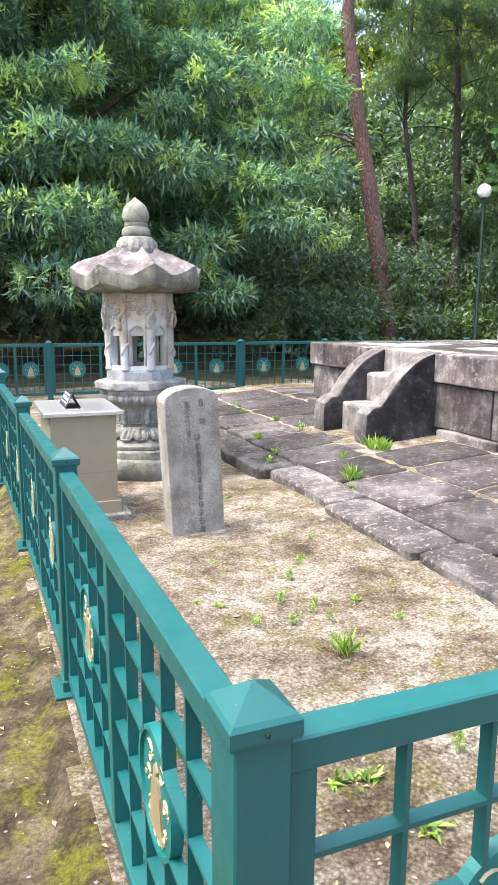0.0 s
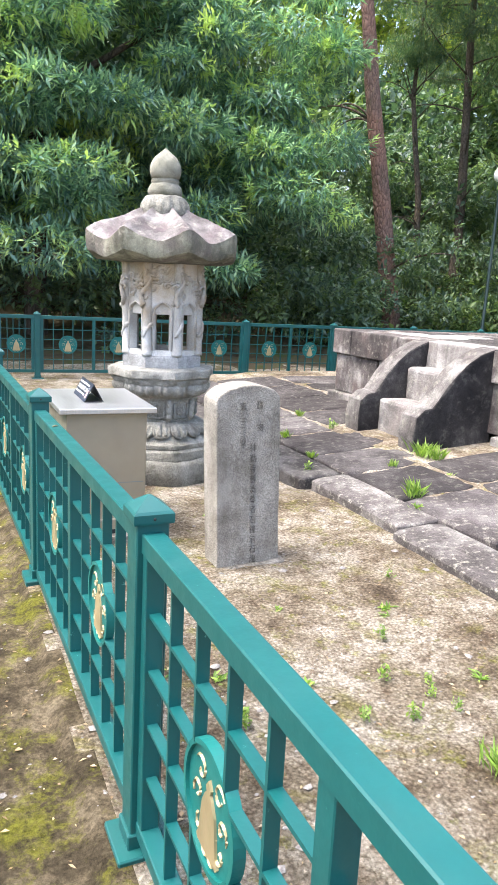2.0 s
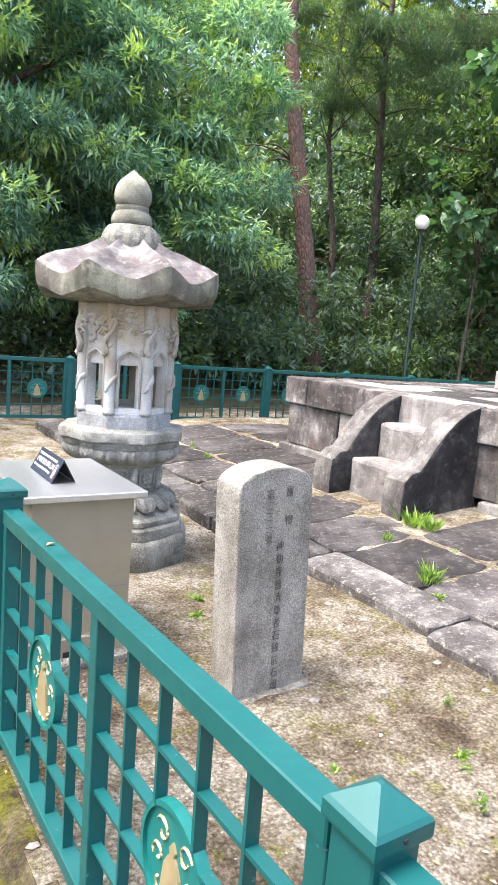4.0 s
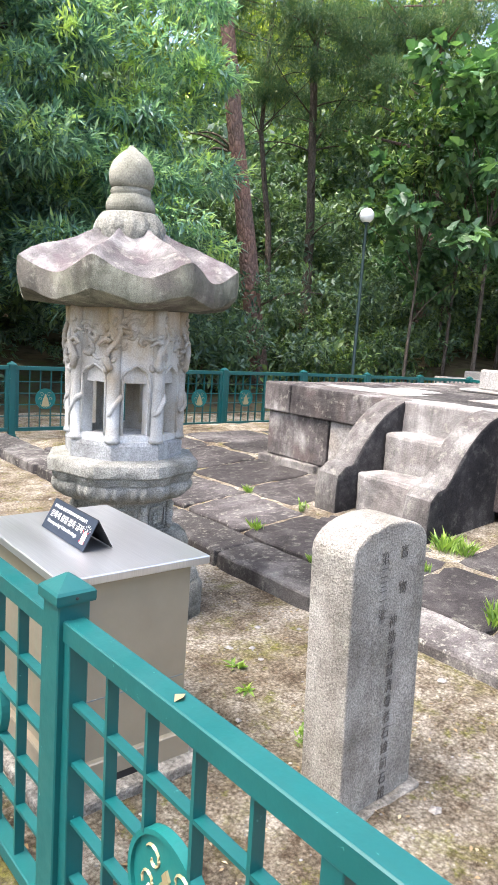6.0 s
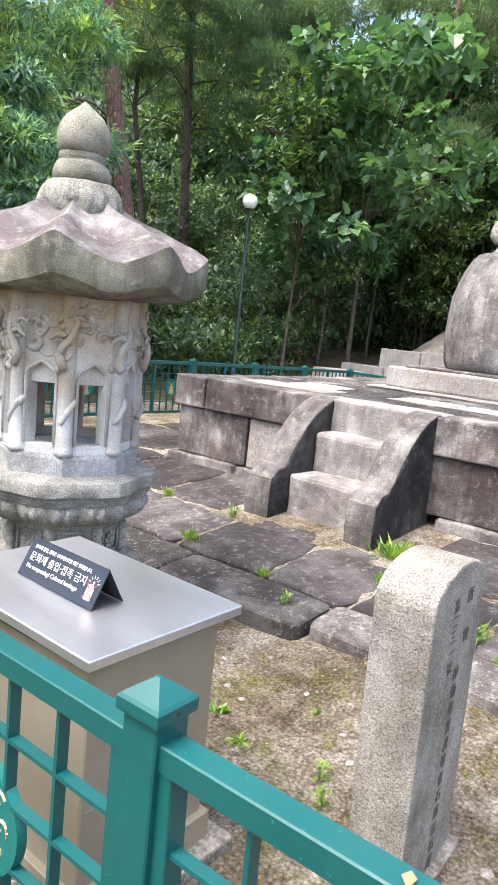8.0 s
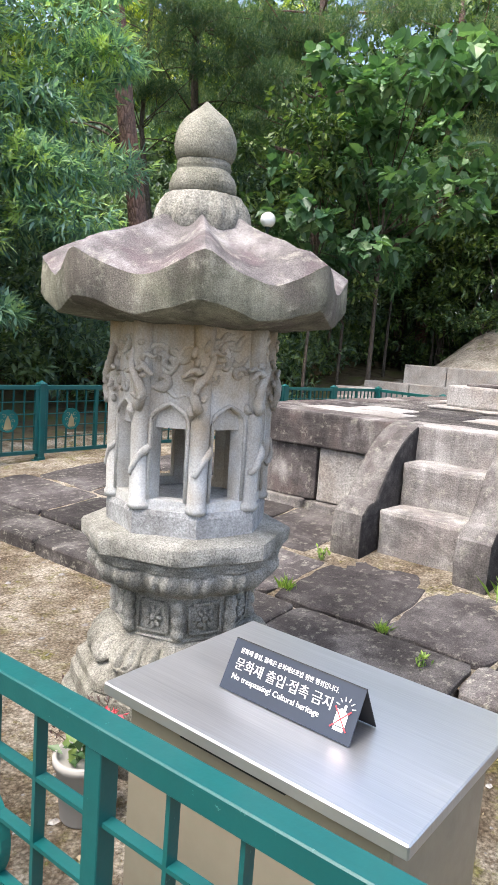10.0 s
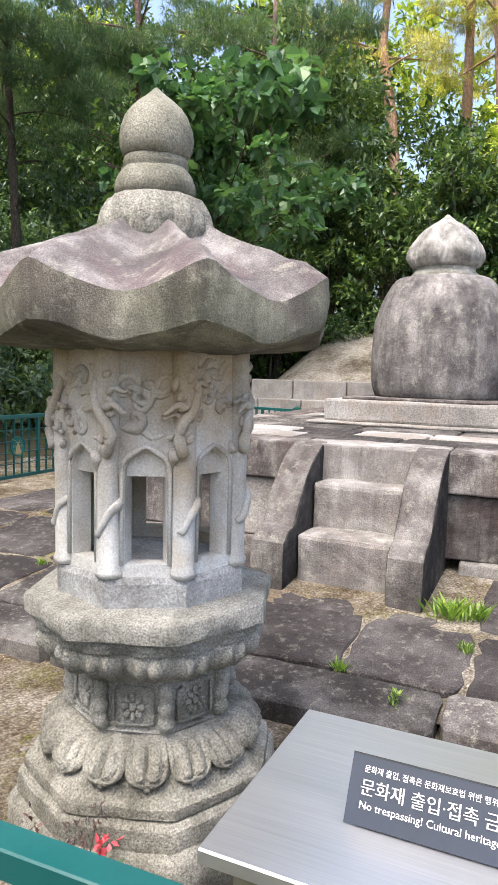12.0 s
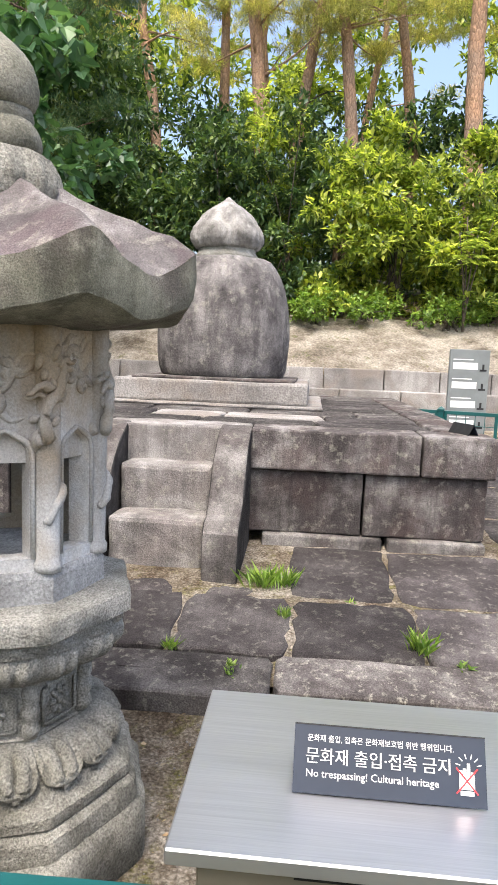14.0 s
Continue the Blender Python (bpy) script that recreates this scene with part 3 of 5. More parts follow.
for _bm in (cheek(5.385, 5.595, 71.0), cheek(6.205, 6.42, 77.0)):
    _ob = part("side_stone", _bm, STAIR_STONE, stairs, "curved side stone with black algae on its flanks")
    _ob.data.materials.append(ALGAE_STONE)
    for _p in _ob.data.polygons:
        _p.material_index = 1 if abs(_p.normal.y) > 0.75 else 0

# ---- bell-shaped stone stupa on its plinth ----
plinth = thing("stupa_plinth", "low square stone plinth in two layers on the terrace", "plinth")
part("lower_layer", block(5.86, 7.98, 4.905, 7.025, TOP - 0.004, 1.03, 0.015, 0.3, 0.01, 3.0), FAR_STONE, plinth)
part("upper_layer", block(6.0, 7.84, 5.045, 6.895, 1.026, 1.235, 0.025, 0.25, 0.01, 9.0), FAR_STONE, plinth)
part("seat_slab", block(6.12, 7.7, 5.175, 6.755, 1.232, 1.262, 0.012, 0.3, 0.006, 12.0), WALL_STONE, plinth)
stupa = thing("stone_stupa", "dark streaked bell-shaped stone stupa with a lotus-bud top", "stupa", (6.9, 5.965, 1.255))


def stupa_parts():
    prof = [(0.615, 0.0), (0.645, 0.03), (0.672, 0.10), (0.690, 0.25), (0.695, 0.42), (0.688, 0.58), (0.668, 0.74), (0.63, 0.90), (0.58, 1.03), (0.52, 1.13), (0.475, 1.185), (0.43, 1.205), (0.34, 1.215)]
    bm = lathe(prof, 72)
    part("bell", weather(bm, 0.010, 4.0, 2.0), STUPA_STONE, stupa, "", True)
    part("collar", weather(lathe([(0.33, 1.205), (0.335, 1.235), (0.31, 1.26), (0.295, 1.285), (0.30, 1.31)], 48), 0.006, 6.0, 4.0), GRANITE, stupa, "pale stone collar", True)

    def lobes(a, r, z):
        k = smooth_step(1.29, 1.40, z) * (1 - smooth_step(1.62, 1.82, z))
        u = ((a - 0.25) / (math.pi / 3)) % 1.0
        rim = max(0.0, 1 - abs(math.hypot((u - 0.5) / 0.36, (z - 1.44) / 0.16) - 1) / 0.22)
        return r * (1 + 0.13 * k * (math.sqrt(max(0.0, 1 - (2 * u - 1) ** 2)) - 0.75) - 0.035 * k * rim)
    bud = [(0.26, 1.29), (0.335, 1.325), (0.372, 1.39), (0.376, 1.45), (0.35, 1.52), (0.30, 1.60), (0.245, 1.67), (0.17, 1.73), (0.09, 1.775), (0.04, 1.815), (0.012, 1.84)]
    bud = [(np.interp(z, [q[1] for q in bud], [q[0] for q in bud]), z) for z in np.linspace(1.29, 1.84, 34)]
    part("bud", weather(lathe(bud, 192, lobes), 0.007, 7.0, 6.0), BUD_PALE, stupa, "pale lotus-bud finial", True)


stupa_parts()

# ---- retaining wall and bank behind ----
rear_wall = tagged(new("wall_rear"), "low two-tier retaining wall of pale granite blocks", "wall", kind="structure")


def rear_blocks():
    s, y = 100.0, -4.0
    while y < 11.6:
        s += 1.9
        d = (0.95, 1.15, 1.05)[int(s) % 3]
        part("block", block(12.75, 13.2, y, y + d - 0.015, 0.0, 0.95, 0.02, 0.3, 0.01, s), FAR_STONE, rear_wall)
        if y < 10.4:
            part("block", block(13.05, 13.5, y + 0.3, y + 0.3 + d - 0.015, 0.9, 1.34, 0.02, 0.3, 0.01, s + 1), FAR_STONE, rear_wall)
        y += d
    for i, (x, z) in enumerate(((12.2, 0.80), (11.7, 0.62))):
        part("block", block(x, x + 0.6, 11.0 - i * 0.2, 12.0 - i * 0.2, 0.0, z, 0.02, 0.3, 0.01, s + i), FAR_STONE, rear_wall)


rear_blocks()


# ---- stone lantern ----
LX, LY = 1.353, 5.893
PLAT, BODY, EAVES = radians(-3.75), radians(5), 0.0
lantern = thing("stone_lantern", "tall octagonal carved stone lantern with a wide roof", "stone lantern", (LX, LY, 0))
lantern.matrix_basis = pose(LX + 0.010, LY - 0.014, 0, -0.12, -0.6, 0)   # it leans a little


def lantern_base():
    n = 96

    def base_shape(a, r, z):
        return octagon(a, r, PLAT)
    part("footing", weather(lathe([(0.48, -0.05), (0.482, 0.03), (0.46, 0.05), (0.40, 0.055)], 64, base_shape), 0.014, 5.0, 3.0), CARVED, lantern, "rough grey footing stone", True)

    def lobe(u, v, cu, cv, ru, rv):
        q = 1 - ((u - cu) / ru) ** 2 - ((v - cv) / rv) ** 2
        return math.sqrt(q) if q > 0 else 0.0

    def low_shape(a, r, z):
        return octagon(a, r, PLAT) * 0.9 + r * 0.095
    prof = [(0.446, 0.04), (0.452, 0.055), (0.445, 0.098), (0.430, 0.110), (0.422, 0.114), (0.428, 0.126), (0.424, 0.166), (0.408, 0.174), (0.398, 0.186)]
    prof += [(0.268 + 0.122 * (1 - t) ** 0.85, 0.190 + 0.17 * t) for t in np.linspace(0, 1, 12)]
    low = part("lower_lotus", weather(lathe(prof, 128, low_shape), 0.005, 11.0, 5.0), CARVED, lantern, "flared base ringed by carved downturned lotus petals", 32)

    def petal(a, seed):
        bm, grid = bmesh.new(), []
        for i in range(21):
            t = math.sin(i / 20 * math.pi / 2)
            tip = max(0.0, 1 - (max(0.0, t - 0.60) / 0.40) ** 2.2) ** 0.5
            r = low_shape(a, 0.272 + 0.120 * t ** 0.85, 0)
            z = 0.368 - 0.140 * t ** 1.15 - (0.012 if i == 20 else 0)
            half = r * math.radians(11.5) * max(0.10, tip)
            high = 0.040 * smooth_step(0.02, 0.5, t) * max(0.25, tip)
            nr, nz = 0.80, 0.60
            row = []
            for j in range(21):
                s = j / 10 - 1
                e = max(abs(s), 0.92 * (t - 0.12) / 0.88 if t > 0.75 else 0.0)
                pillow = abs(math.sin(math.pi * s / 0.74)) ** 0.6 if abs(s) < 0.74 else 0.0
                rim = max(0.0, 1 - ((e - 0.87) / 0.11) ** 2)
                h = high * (0.15 + 0.85 * (pillow if e < 0.8 else 0.0) + 0.62 * rim) - 0.004
                row.append(bm.verts.new(((r + nr * h) * math.cos(a) - s * half * math.sin(a), (r + nr * h) * math.sin(a) + s * half * math.cos(a), z + nz * h)))
            grid.append(row)
        for p, q in zip(grid, grid[1:]):
            for j in range(20):
                bm.faces.new((p[j], p[j + 1], q[j + 1], q[j]))
        bmesh.ops.recalc_face_normals(bm, faces=bm.faces)
        return weather(bm, 0.003, 22.0, seed)
    for k in range(16):
        part("petal", petal(PLAT + (k + 0.5) * math.pi / 8, k * 2.0), CARVED, low, "", True)
    shaft = lathe([(0.268, 0.36), (0.268, 0.375), (0.252, 0.38), (0.252, 0.50), (0.268, 0.505), (0.268, 0.52)], 96, base_shape)
    shaft_ob = part("shaft", weather(shaft, 0.003, 12.0, 2.0), GRANITE, lantern, "eight-sided shaft with flower panels", False)
    for i in range(8):
        a = PLAT + i * math.pi / 4
        bead = [(0.004, 0.378)] + [(0.017 + 0.008 * abs(math.sin((z - 0.378) / 0.125 * math.pi * 3)), z) for z in np.linspace(0.38, 0.503, 19)] + [(0.004, 0.506)]
        part("corner_bead", lathe(bead, 12, None, 0.252 * math.cos(a), 0.252 * math.sin(a)), GRANITE, shaft_ob, "", True)
        fa = a + math.pi / 8
        bms = []
        for k in range(8):
            b = bmesh.new()
            bmesh.ops.create_icosphere(b, subdivisions=2, radius=1.0, matrix=Matrix.Diagonal((0.010, 0.0125, 0.0085, 1)))
            ka = k * math.pi / 4
            bms.append(moved(b, Matrix.Rotation(fa, 4, "Z") @ Matrix.Translation((0.236, 0.024 * math.cos(ka), 0.44 + 0.024 * math.sin(ka))) @ Matrix.Rotation(ka, 4, "X")))
        b = bmesh.new()
        bmesh.ops.create_icosphere(b, subdivisions=2, radius=0.012, matrix=Matrix.Rotation(fa, 4, "Z") @ Matrix.Translation((0.236, 0, 0.44)))
        bms.append(b)
        part("flower", join(*bms), GRANITE, shaft_ob, "", True)
        rim = [(0.236, dy, 0.44 + dz) for dy, dz in ((-0.058, -0.038), (-0.045, -0.046), (0.045, -0.046), (0.058, -0.038), (0.058, 0.038), (0.045, 0.046), (-0.045, 0.046), (-0.058, 0.038), (-0.058, -0.038))]
        part("panel_rim", moved(tube(rim, 0.006, 5), Matrix.Rotation(fa, 4, "Z")), GRANITE, shaft_ob, "", True)

    def up_petals(a, r, z):
        u = ((a - PLAT) / (2 * math.pi / 16)) % 1.0
        v = (z - 0.515) / 0.11
        big = lobe(u, v, 0.5, 0.62, 0.48, 0.60)
        curls = lobe(u, v, 0.33, 0.52, 0.12, 0.44) + lobe(u, v, 0.67, 0.52, 0.12, 0.44)
        return octagon(a, r, PLAT) + 0.022 * big + 0.016 * curls - (0.012 if 0 < v < 1 else 0.0)
    prof = [(0.262, 0.505), (0.266, 0.515)] + [(0.268 + 0.088 * math.sin(t), 0.517 + 0.106 * (1 - math.cos(t))) for t in np.linspace(0, 1.57, 22)]
    prof += [(0.350, 0.626), (0.357, 0.630), (0.358, 0.640), (0.366, 0.643), (0.368, 0.655), (0.372, 0.662)]
    part("upper_lotus", weather(lathe(prof, 320, up_petals), 0.003, 14.0, 8.0), GRANITE, lantern, "band of carved upturned lotus petals", True)
    slab_prof = [(0.355, 0.66), (0.378, 0.667), (0.388, 0.68), (0.391, 0.745), (0.385, 0.764), (0.372, 0.772), (0.31, 0.785), (0.2, 0.787)]
    part("platform", weather(lathe(slab_prof, n, base_shape), 0.006, 8.0, 1.0), GRANITE, lantern, "thick eight-sided granite slab with worn edges", 30)


def lantern_body():
    R, z0, z1, z2 = 0.280, 0.865, 0.905, 1.515

    def shape(a, r, z):
        return octagon(a, r, BODY)
    part("body_base", weather(lathe([(0.295, 0.775), (0.297, 0.852), (0.29, 0.868), (0.25, 0.87)], 72, shape), 0.004, 9.0, 7.0), GREY_MARBLE, lantern, "grey-white base course of the fire chamber")
    ap = R * math.cos(math.pi / 8)
    hw = R * math.sin(math.pi / 8)
    arch = []
    for i in range(25):                                             # pointed, lobed window head
        t = i / 24 * 2 - 1
        x = 0.056 * t
        z = 1.165 + 0.036 * (1 - abs(t) ** 2.4) ** 0.5 + 0.010 * max(0, 1 - abs(t) * 2.2)
        arch.append((x, z))
    for i in range(8):
        a = BODY + math.pi / 8 + i * math.pi / 4
        m = Matrix.Rotation(a, 4, "Z")
        wall = bmesh.new()
        th = 0.055

        def quad_prism(pts):
            f = [wall.verts.new((ap, y, z)) for y, z in pts]
            inner_k = (ap - th) / ap
            g = [wall.verts.new((ap - th, y * inner_k, z)) for y, z in pts]
            wall.faces.new(f)
            wall.faces.new(g[::-1])
            for p in range(len(pts)):
                q = (p + 1) % len(pts)
                wall.faces.new((f[p], g[p], g[q], f[q]))
        quad_prism([(-hw, z0), (hw, z0), (hw, z1), (-hw, z1)])
        quad_prism([(-hw, z1), (-0.056, z1), (-0.056, 1.165), (-hw, 1.165)])
        quad_prism([(0.056, z1), (hw, z1), (hw, 1.165), (0.056, 1.165)])
        left = [(-hw, 1.165)] + [p for p in arch if p[0] <= 0] + [(0, z2), (-hw, z2)]
        right = [(0, arch[12][1])] + [p for p in arch if p[0] > 0] + [(hw, 1.165), (hw, z2), (0, z2)]
        quad_prism(left)
        quad_prism(right)
        bmesh.ops.remove_doubles(wall, verts=wall.verts, dist=0.0004)
        side = part("chamber_side", moved(weather(wall, 0.0025, 11.0, i * 3.0), m), MARBLE, lantern, "weathered marble side with a pointed window")
        head = bmesh.new()                                          # sunk panel that closes the pointed head
        pts = [(-0.058, 1.148)] + [(p[0] * 1.03, p[1] + 0.001) for p in arch] + [(0.058, 1.148)]
        f0 = [head.verts.new((ap - 0.018, y, z)) for y, z in pts]
        f1 = [head.verts.new((ap - 0.044, y, z)) for y, z in pts]
        head.faces.new(f0)
        head.faces.new(f1[::-1])
        for p in range(len(pts)):
            q = (p + 1) % len(pts)
            head.faces.new((f0[p], f1[p], f1[q], f0[q]))
        bmesh.ops.recalc_face_normals(head, faces=head.faces)
        part("window_head", moved(head, m), MARBLE, side)
        rim = [(ap + 0.002, p[0] * 1.17, 1.165 + (p[1] - 1.165) * 1.15) for p in arch]
        rim = [(ap + 0.002, -0.066, z1)] + rim + [(ap + 0.002, 0.066, z1)]
        part("window_rim", moved(tube(rim, 0.007, 6), m), MARBLE, side, "", True)
        rnd = random.Random(40 + i)
        scrolls = []                                                # carved clouds and ribbons over the window
        for k in range(5):
            cy, cz = rnd.uniform(-0.07, 0.07), rnd.uniform(1.27, 1.47)
            r0, turn, sgn = rnd.uniform(0.022, 0.042), rnd.uniform(0, 6.28), rnd.choice((-1, 1))
            pts = [(ap - 0.006 + 0.006 * math.sin(j / 14 * math.pi), cy + r0 * (1 - j / 18) * math.cos(turn + sgn * j * 0.42), cz + r0 * (1 - j / 18) * 1.1 * math.sin(turn + sgn * j * 0.42)) for j in range(15)]
            scrolls.append(weather(tube(pts, rnd.uniform(0.012, 0.019), 7, 0.007), 0.004, 30.0, k))
        for k in range(4):
            y0, zz = rnd.uniform(-0.09, 0.02), rnd.uniform(1.23, 1.45)
            s1 = rnd.uniform(-0.5, 0.9)
            pts = [(ap - 0.005, y0 + 0.010 * j, zz + s1 * 0.010 * j + 0.012 * math.sin(j * 0.9 + k)) for j in range(10)]
            scrolls.append(weather(tube(pts, 0.016, 7, 0.005), 0.004, 30.0, k))
        for sc in scrolls:
            part("carved_scroll", moved(sc, m), MARBLE, side, "", True)
    for i in range(8):                                              # corner columns, each with a coiling carving
        a = BODY + i * math.pi / 4
        m = Matrix.Rotation(a, 4, "Z") @ Matrix.Translation((R - 0.012, 0, 0))
        col = lathe([(0.037, 0.868), (0.039, 0.885), (0.033, 0.897), (0.0315, 1.15), (0.032, 1.30), (0.036, 1.49), (0.037, 1.515)], 16)
        column = part("column", moved(weather(col, 0.004, 12.0, i * 2.0), m), MARBLE, lantern, "round corner column", True)
        rnd = random.Random(i + 7)
        ph, lo, turns = rnd.uniform(-1.6, 0.4), rnd.uniform(0.96, 1.03), rnd.uniform(4.6, 6.6)
        pts = []
        for j in range(44):                                         # body of the beast, one turn round the shaft
            t = j / 43
            ang = ph + t * turns
            rr = 0.029 + 0.005 * math.sin(t * 9 + i)
            pts.append((rr * math.cos(ang) + 0.004, rr * math.sin(ang), lo + 0.21 * t + 0.010 * math.sin(ang * 2)))
        bits = [tube(pts, 0.011, 7, 0.019)]
        side = rnd.choice((-1, 1))
        neck = [(0.030 + 0.012 * math.sin(j * 0.34), side * 0.030 * math.sin(j * 0.42 + 0.3), 1.20 + 0.0175 * j) for j in range(15)]
        bits.append(tube(neck, 0.018, 8, 0.011))
        jaw = [(0.040 - 0.0012 * j * j * 0.2, side * (0.012 + 0.010 * j), 1.335 + 0.014 * math.sin(j * 0.8)) for j in range(7)]
        bits.append(tube(jaw, 0.014, 7, 0.005))
        for k in range(2):                                          # clawed limbs against the wall
            z0, sg = rnd.uniform(1.24, 1.40), (-1, 1)[k]
            bits.append(tube([(0.026 - 0.002 * j, sg * (0.014 + 0.011 * j), z0 + 0.012 * math.sin(j * 1.1) + 0.005 * j) for j in range(6)], 0.011, 6, 0.006))
        for j in range(9):
            b = bmesh.new()
            zz, an = rnd.uniform(1.19, 1.47), rnd.uniform(-1.2, 1.2)
            bmesh.ops.create_icosphere(b, subdivisions=1, radius=1.0, matrix=Matrix.Translation((0.032 * math.cos(an), 0.034 * math.sin(an), zz)) @ Matrix.Rotation(rnd.uniform(0, 3), 4, "X") @ Matrix.Diagonal((0.012, 0.012, rnd.uniform(0.014, 0.030), 1)))
            bits.append(b)
        part("coiled_carving", moved(weather(join(*bits), 0.005, 25.0, i * 5.0), m), MARBLE, column, "worn carving coiled round the column", True)
    ceil = lathe([(0.235, 1.49), (0.235, 1.515)], 48, shape)
    part("chamber_lid", ceil, MARBLE, lantern)


def lantern_roof():
    rings = []
    n = 160

    def corner(a, sharp):
        d = abs((a - EAVES + math.pi / 8) % (math.pi / 4) - math.pi / 8)
        return math.exp(-(d / sharp) ** 2)

    def mid(a):
        d = abs((a - EAVES) % (math.pi / 4) - math.pi / 8) / (math.pi / 8)   # 1 at a corner, 0 at the middle of a side
        return d

    def ring(r, zc, zm, pull=0.0, ridge=0.0):
        out = []
        for i in range(n):
            a = 2 * math.pi * i / n
            rr = min(octagon(a, r * (0.98 if r > 0.35 else 1.0), EAVES), r * 0.962) - pull * (1 - mid(a) ** 2)
            z = zm + (zc - zm) * (0.35 * mid(a) ** 1.8 + 0.65 * smooth_step(0.0, 0.94, mid(a))) + ridge * corner(a, radians(5.5))
            out.append((rr * math.cos(a), rr * math.sin(a), z))
        return out
    rings.append(ring(0.27, 1.515, 1.515))
    rings.append(ring(0.31, 1.517, 1.515))
    rings.append(ring(0.42, 1.538, 1.522))
    rings.append(ring(0.53, 1.570, 1.532))
    rings.append(ring(0.548, 1.578, 1.538, 0.004))
    rings.append(ring(0.560, 1.602, 1.562, 0.006))
    rings.append(ring(0.566, 1.66, 1.61, 0.007))
    rings.append(ring(0.565, 1.712, 1.648, 0.008, 0.010))
    for s in (0.88, 0.74, 0.6, 0.46, 0.32, 0.18, 0.06):
        r = 0.16 + 0.385 * s
        rings.append(ring(r, 1.868 - 0.147 * s ** 0.78, 1.858 - 0.195 * s ** 0.74, 0.004 * s, 0.028))
    rings.append(ring(0.10, 1.872, 1.872))
    bm = loft(rings)
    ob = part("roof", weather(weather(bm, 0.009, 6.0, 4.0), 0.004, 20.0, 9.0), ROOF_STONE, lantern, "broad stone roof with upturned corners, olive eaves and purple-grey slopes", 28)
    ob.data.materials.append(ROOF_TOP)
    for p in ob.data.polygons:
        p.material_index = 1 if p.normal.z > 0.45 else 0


def lantern_finial():
    def petals(a, r, z):
        v = (z - 1.838) / 0.125
        u = ((a - BODY) / (math.pi / 4)) % 1.0
        q = 1 - ((u - 0.5) / 0.5) ** 2 - ((v - 0.55) / 0.62) ** 2
        w = 1 - ((abs(u - 0.5) - 0.2) / 0.12) ** 2 - ((v - 0.5) / 0.4) ** 2
        return r - 0.010 + 0.013 * math.sqrt(max(0.0, q)) + 0.006 * math.sqrt(max(0.0, w))
    prof = [(0.162, 1.832)] + [(0.172 - 0.032 * t ** 2.2, 1.838 + 0.122 * t) for t in np.linspace(0, 1, 18)] + [(0.126, 1.967), (0.112, 1.969)]
    part("finial_lotus", weather(lathe(prof, 192, petals), 0.005, 12.0, 1.0), CARVED, lantern, "carved lotus stone below the finial", True)
    part("finial_ring", weather(lathe([(0.105, 1.965), (0.116, 1.975), (0.119, 1.99), (0.117, 2.01), (0.109, 2.03), (0.096, 2.045), (0.090, 2.05), (0.096, 2.058), (0.092, 2.078), (0.085, 2.082)], 48), 0.004, 14.0, 2.0), BUD_STONE, lantern, "ringed collar stone", True)
    part("finial_bud", weather(lathe([(0.080, 2.076), (0.097, 2.088), (0.106, 2.108), (0.109, 2.135), (0.105, 2.165), (0.094, 2.195), (0.075, 2.222), (0.052, 2.243), (0.028, 2.262), (0.012, 2.277), (0.003, 2.284)], 48), 0.003, 14.0, 3.0), BUD_STONE, lantern, "pointed stone bud", True)


lantern_base()
lantern_body()
LEVELS = ((-0.05, -0.05), (0.03, 0.145), (0.04, 0.16), (0.11, 0.245), (0.174, 0.285), (0.228, 0.322), (0.368, 0.425), (0.38, 0.432), (0.505, 0.583), (0.52, 0.594), (0.662, 0.733),
          (0.68, 0.741), (0.745, 0.785), (0.772, 0.80), (0.787, 0.81), (0.868, 0.893), (0.905, 0.928), (1.165, 1.19), (1.21, 1.25), (1.515, 1.521))
for _ob in lantern.children_recursive:                              # courses at their true heights
    _co = np.empty(len(_ob.data.vertices) * 3, dtype=np.float32)
    _ob.data.vertices.foreach_get("co", _co)
    _co = _co.reshape(-1, 3)
    _k = np.interp(_co[:, 2], (0.36, 0.40), (0.93, 1.0))
    _co[:, 0] *= _k
    _co[:, 1] *= _k
    _co[:, 2] = np.interp(_co[:, 2], [a for a, _ in LEVELS], [b for _, b in LEVELS])
    _ob.data.vertices.foreach_set("co", _co.ravel())
    _ob.data.update()
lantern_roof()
lantern_finial()

# ---- inscribed marker stone ----
stele = thing("marker_stele", "leaning pale granite marker stone with a carved black inscription", "stele", (1.270, 4.065, -0.06))
stele.matrix_basis = pose(1.288, 4.035, -0.06, 0, -3.1, 2.0)


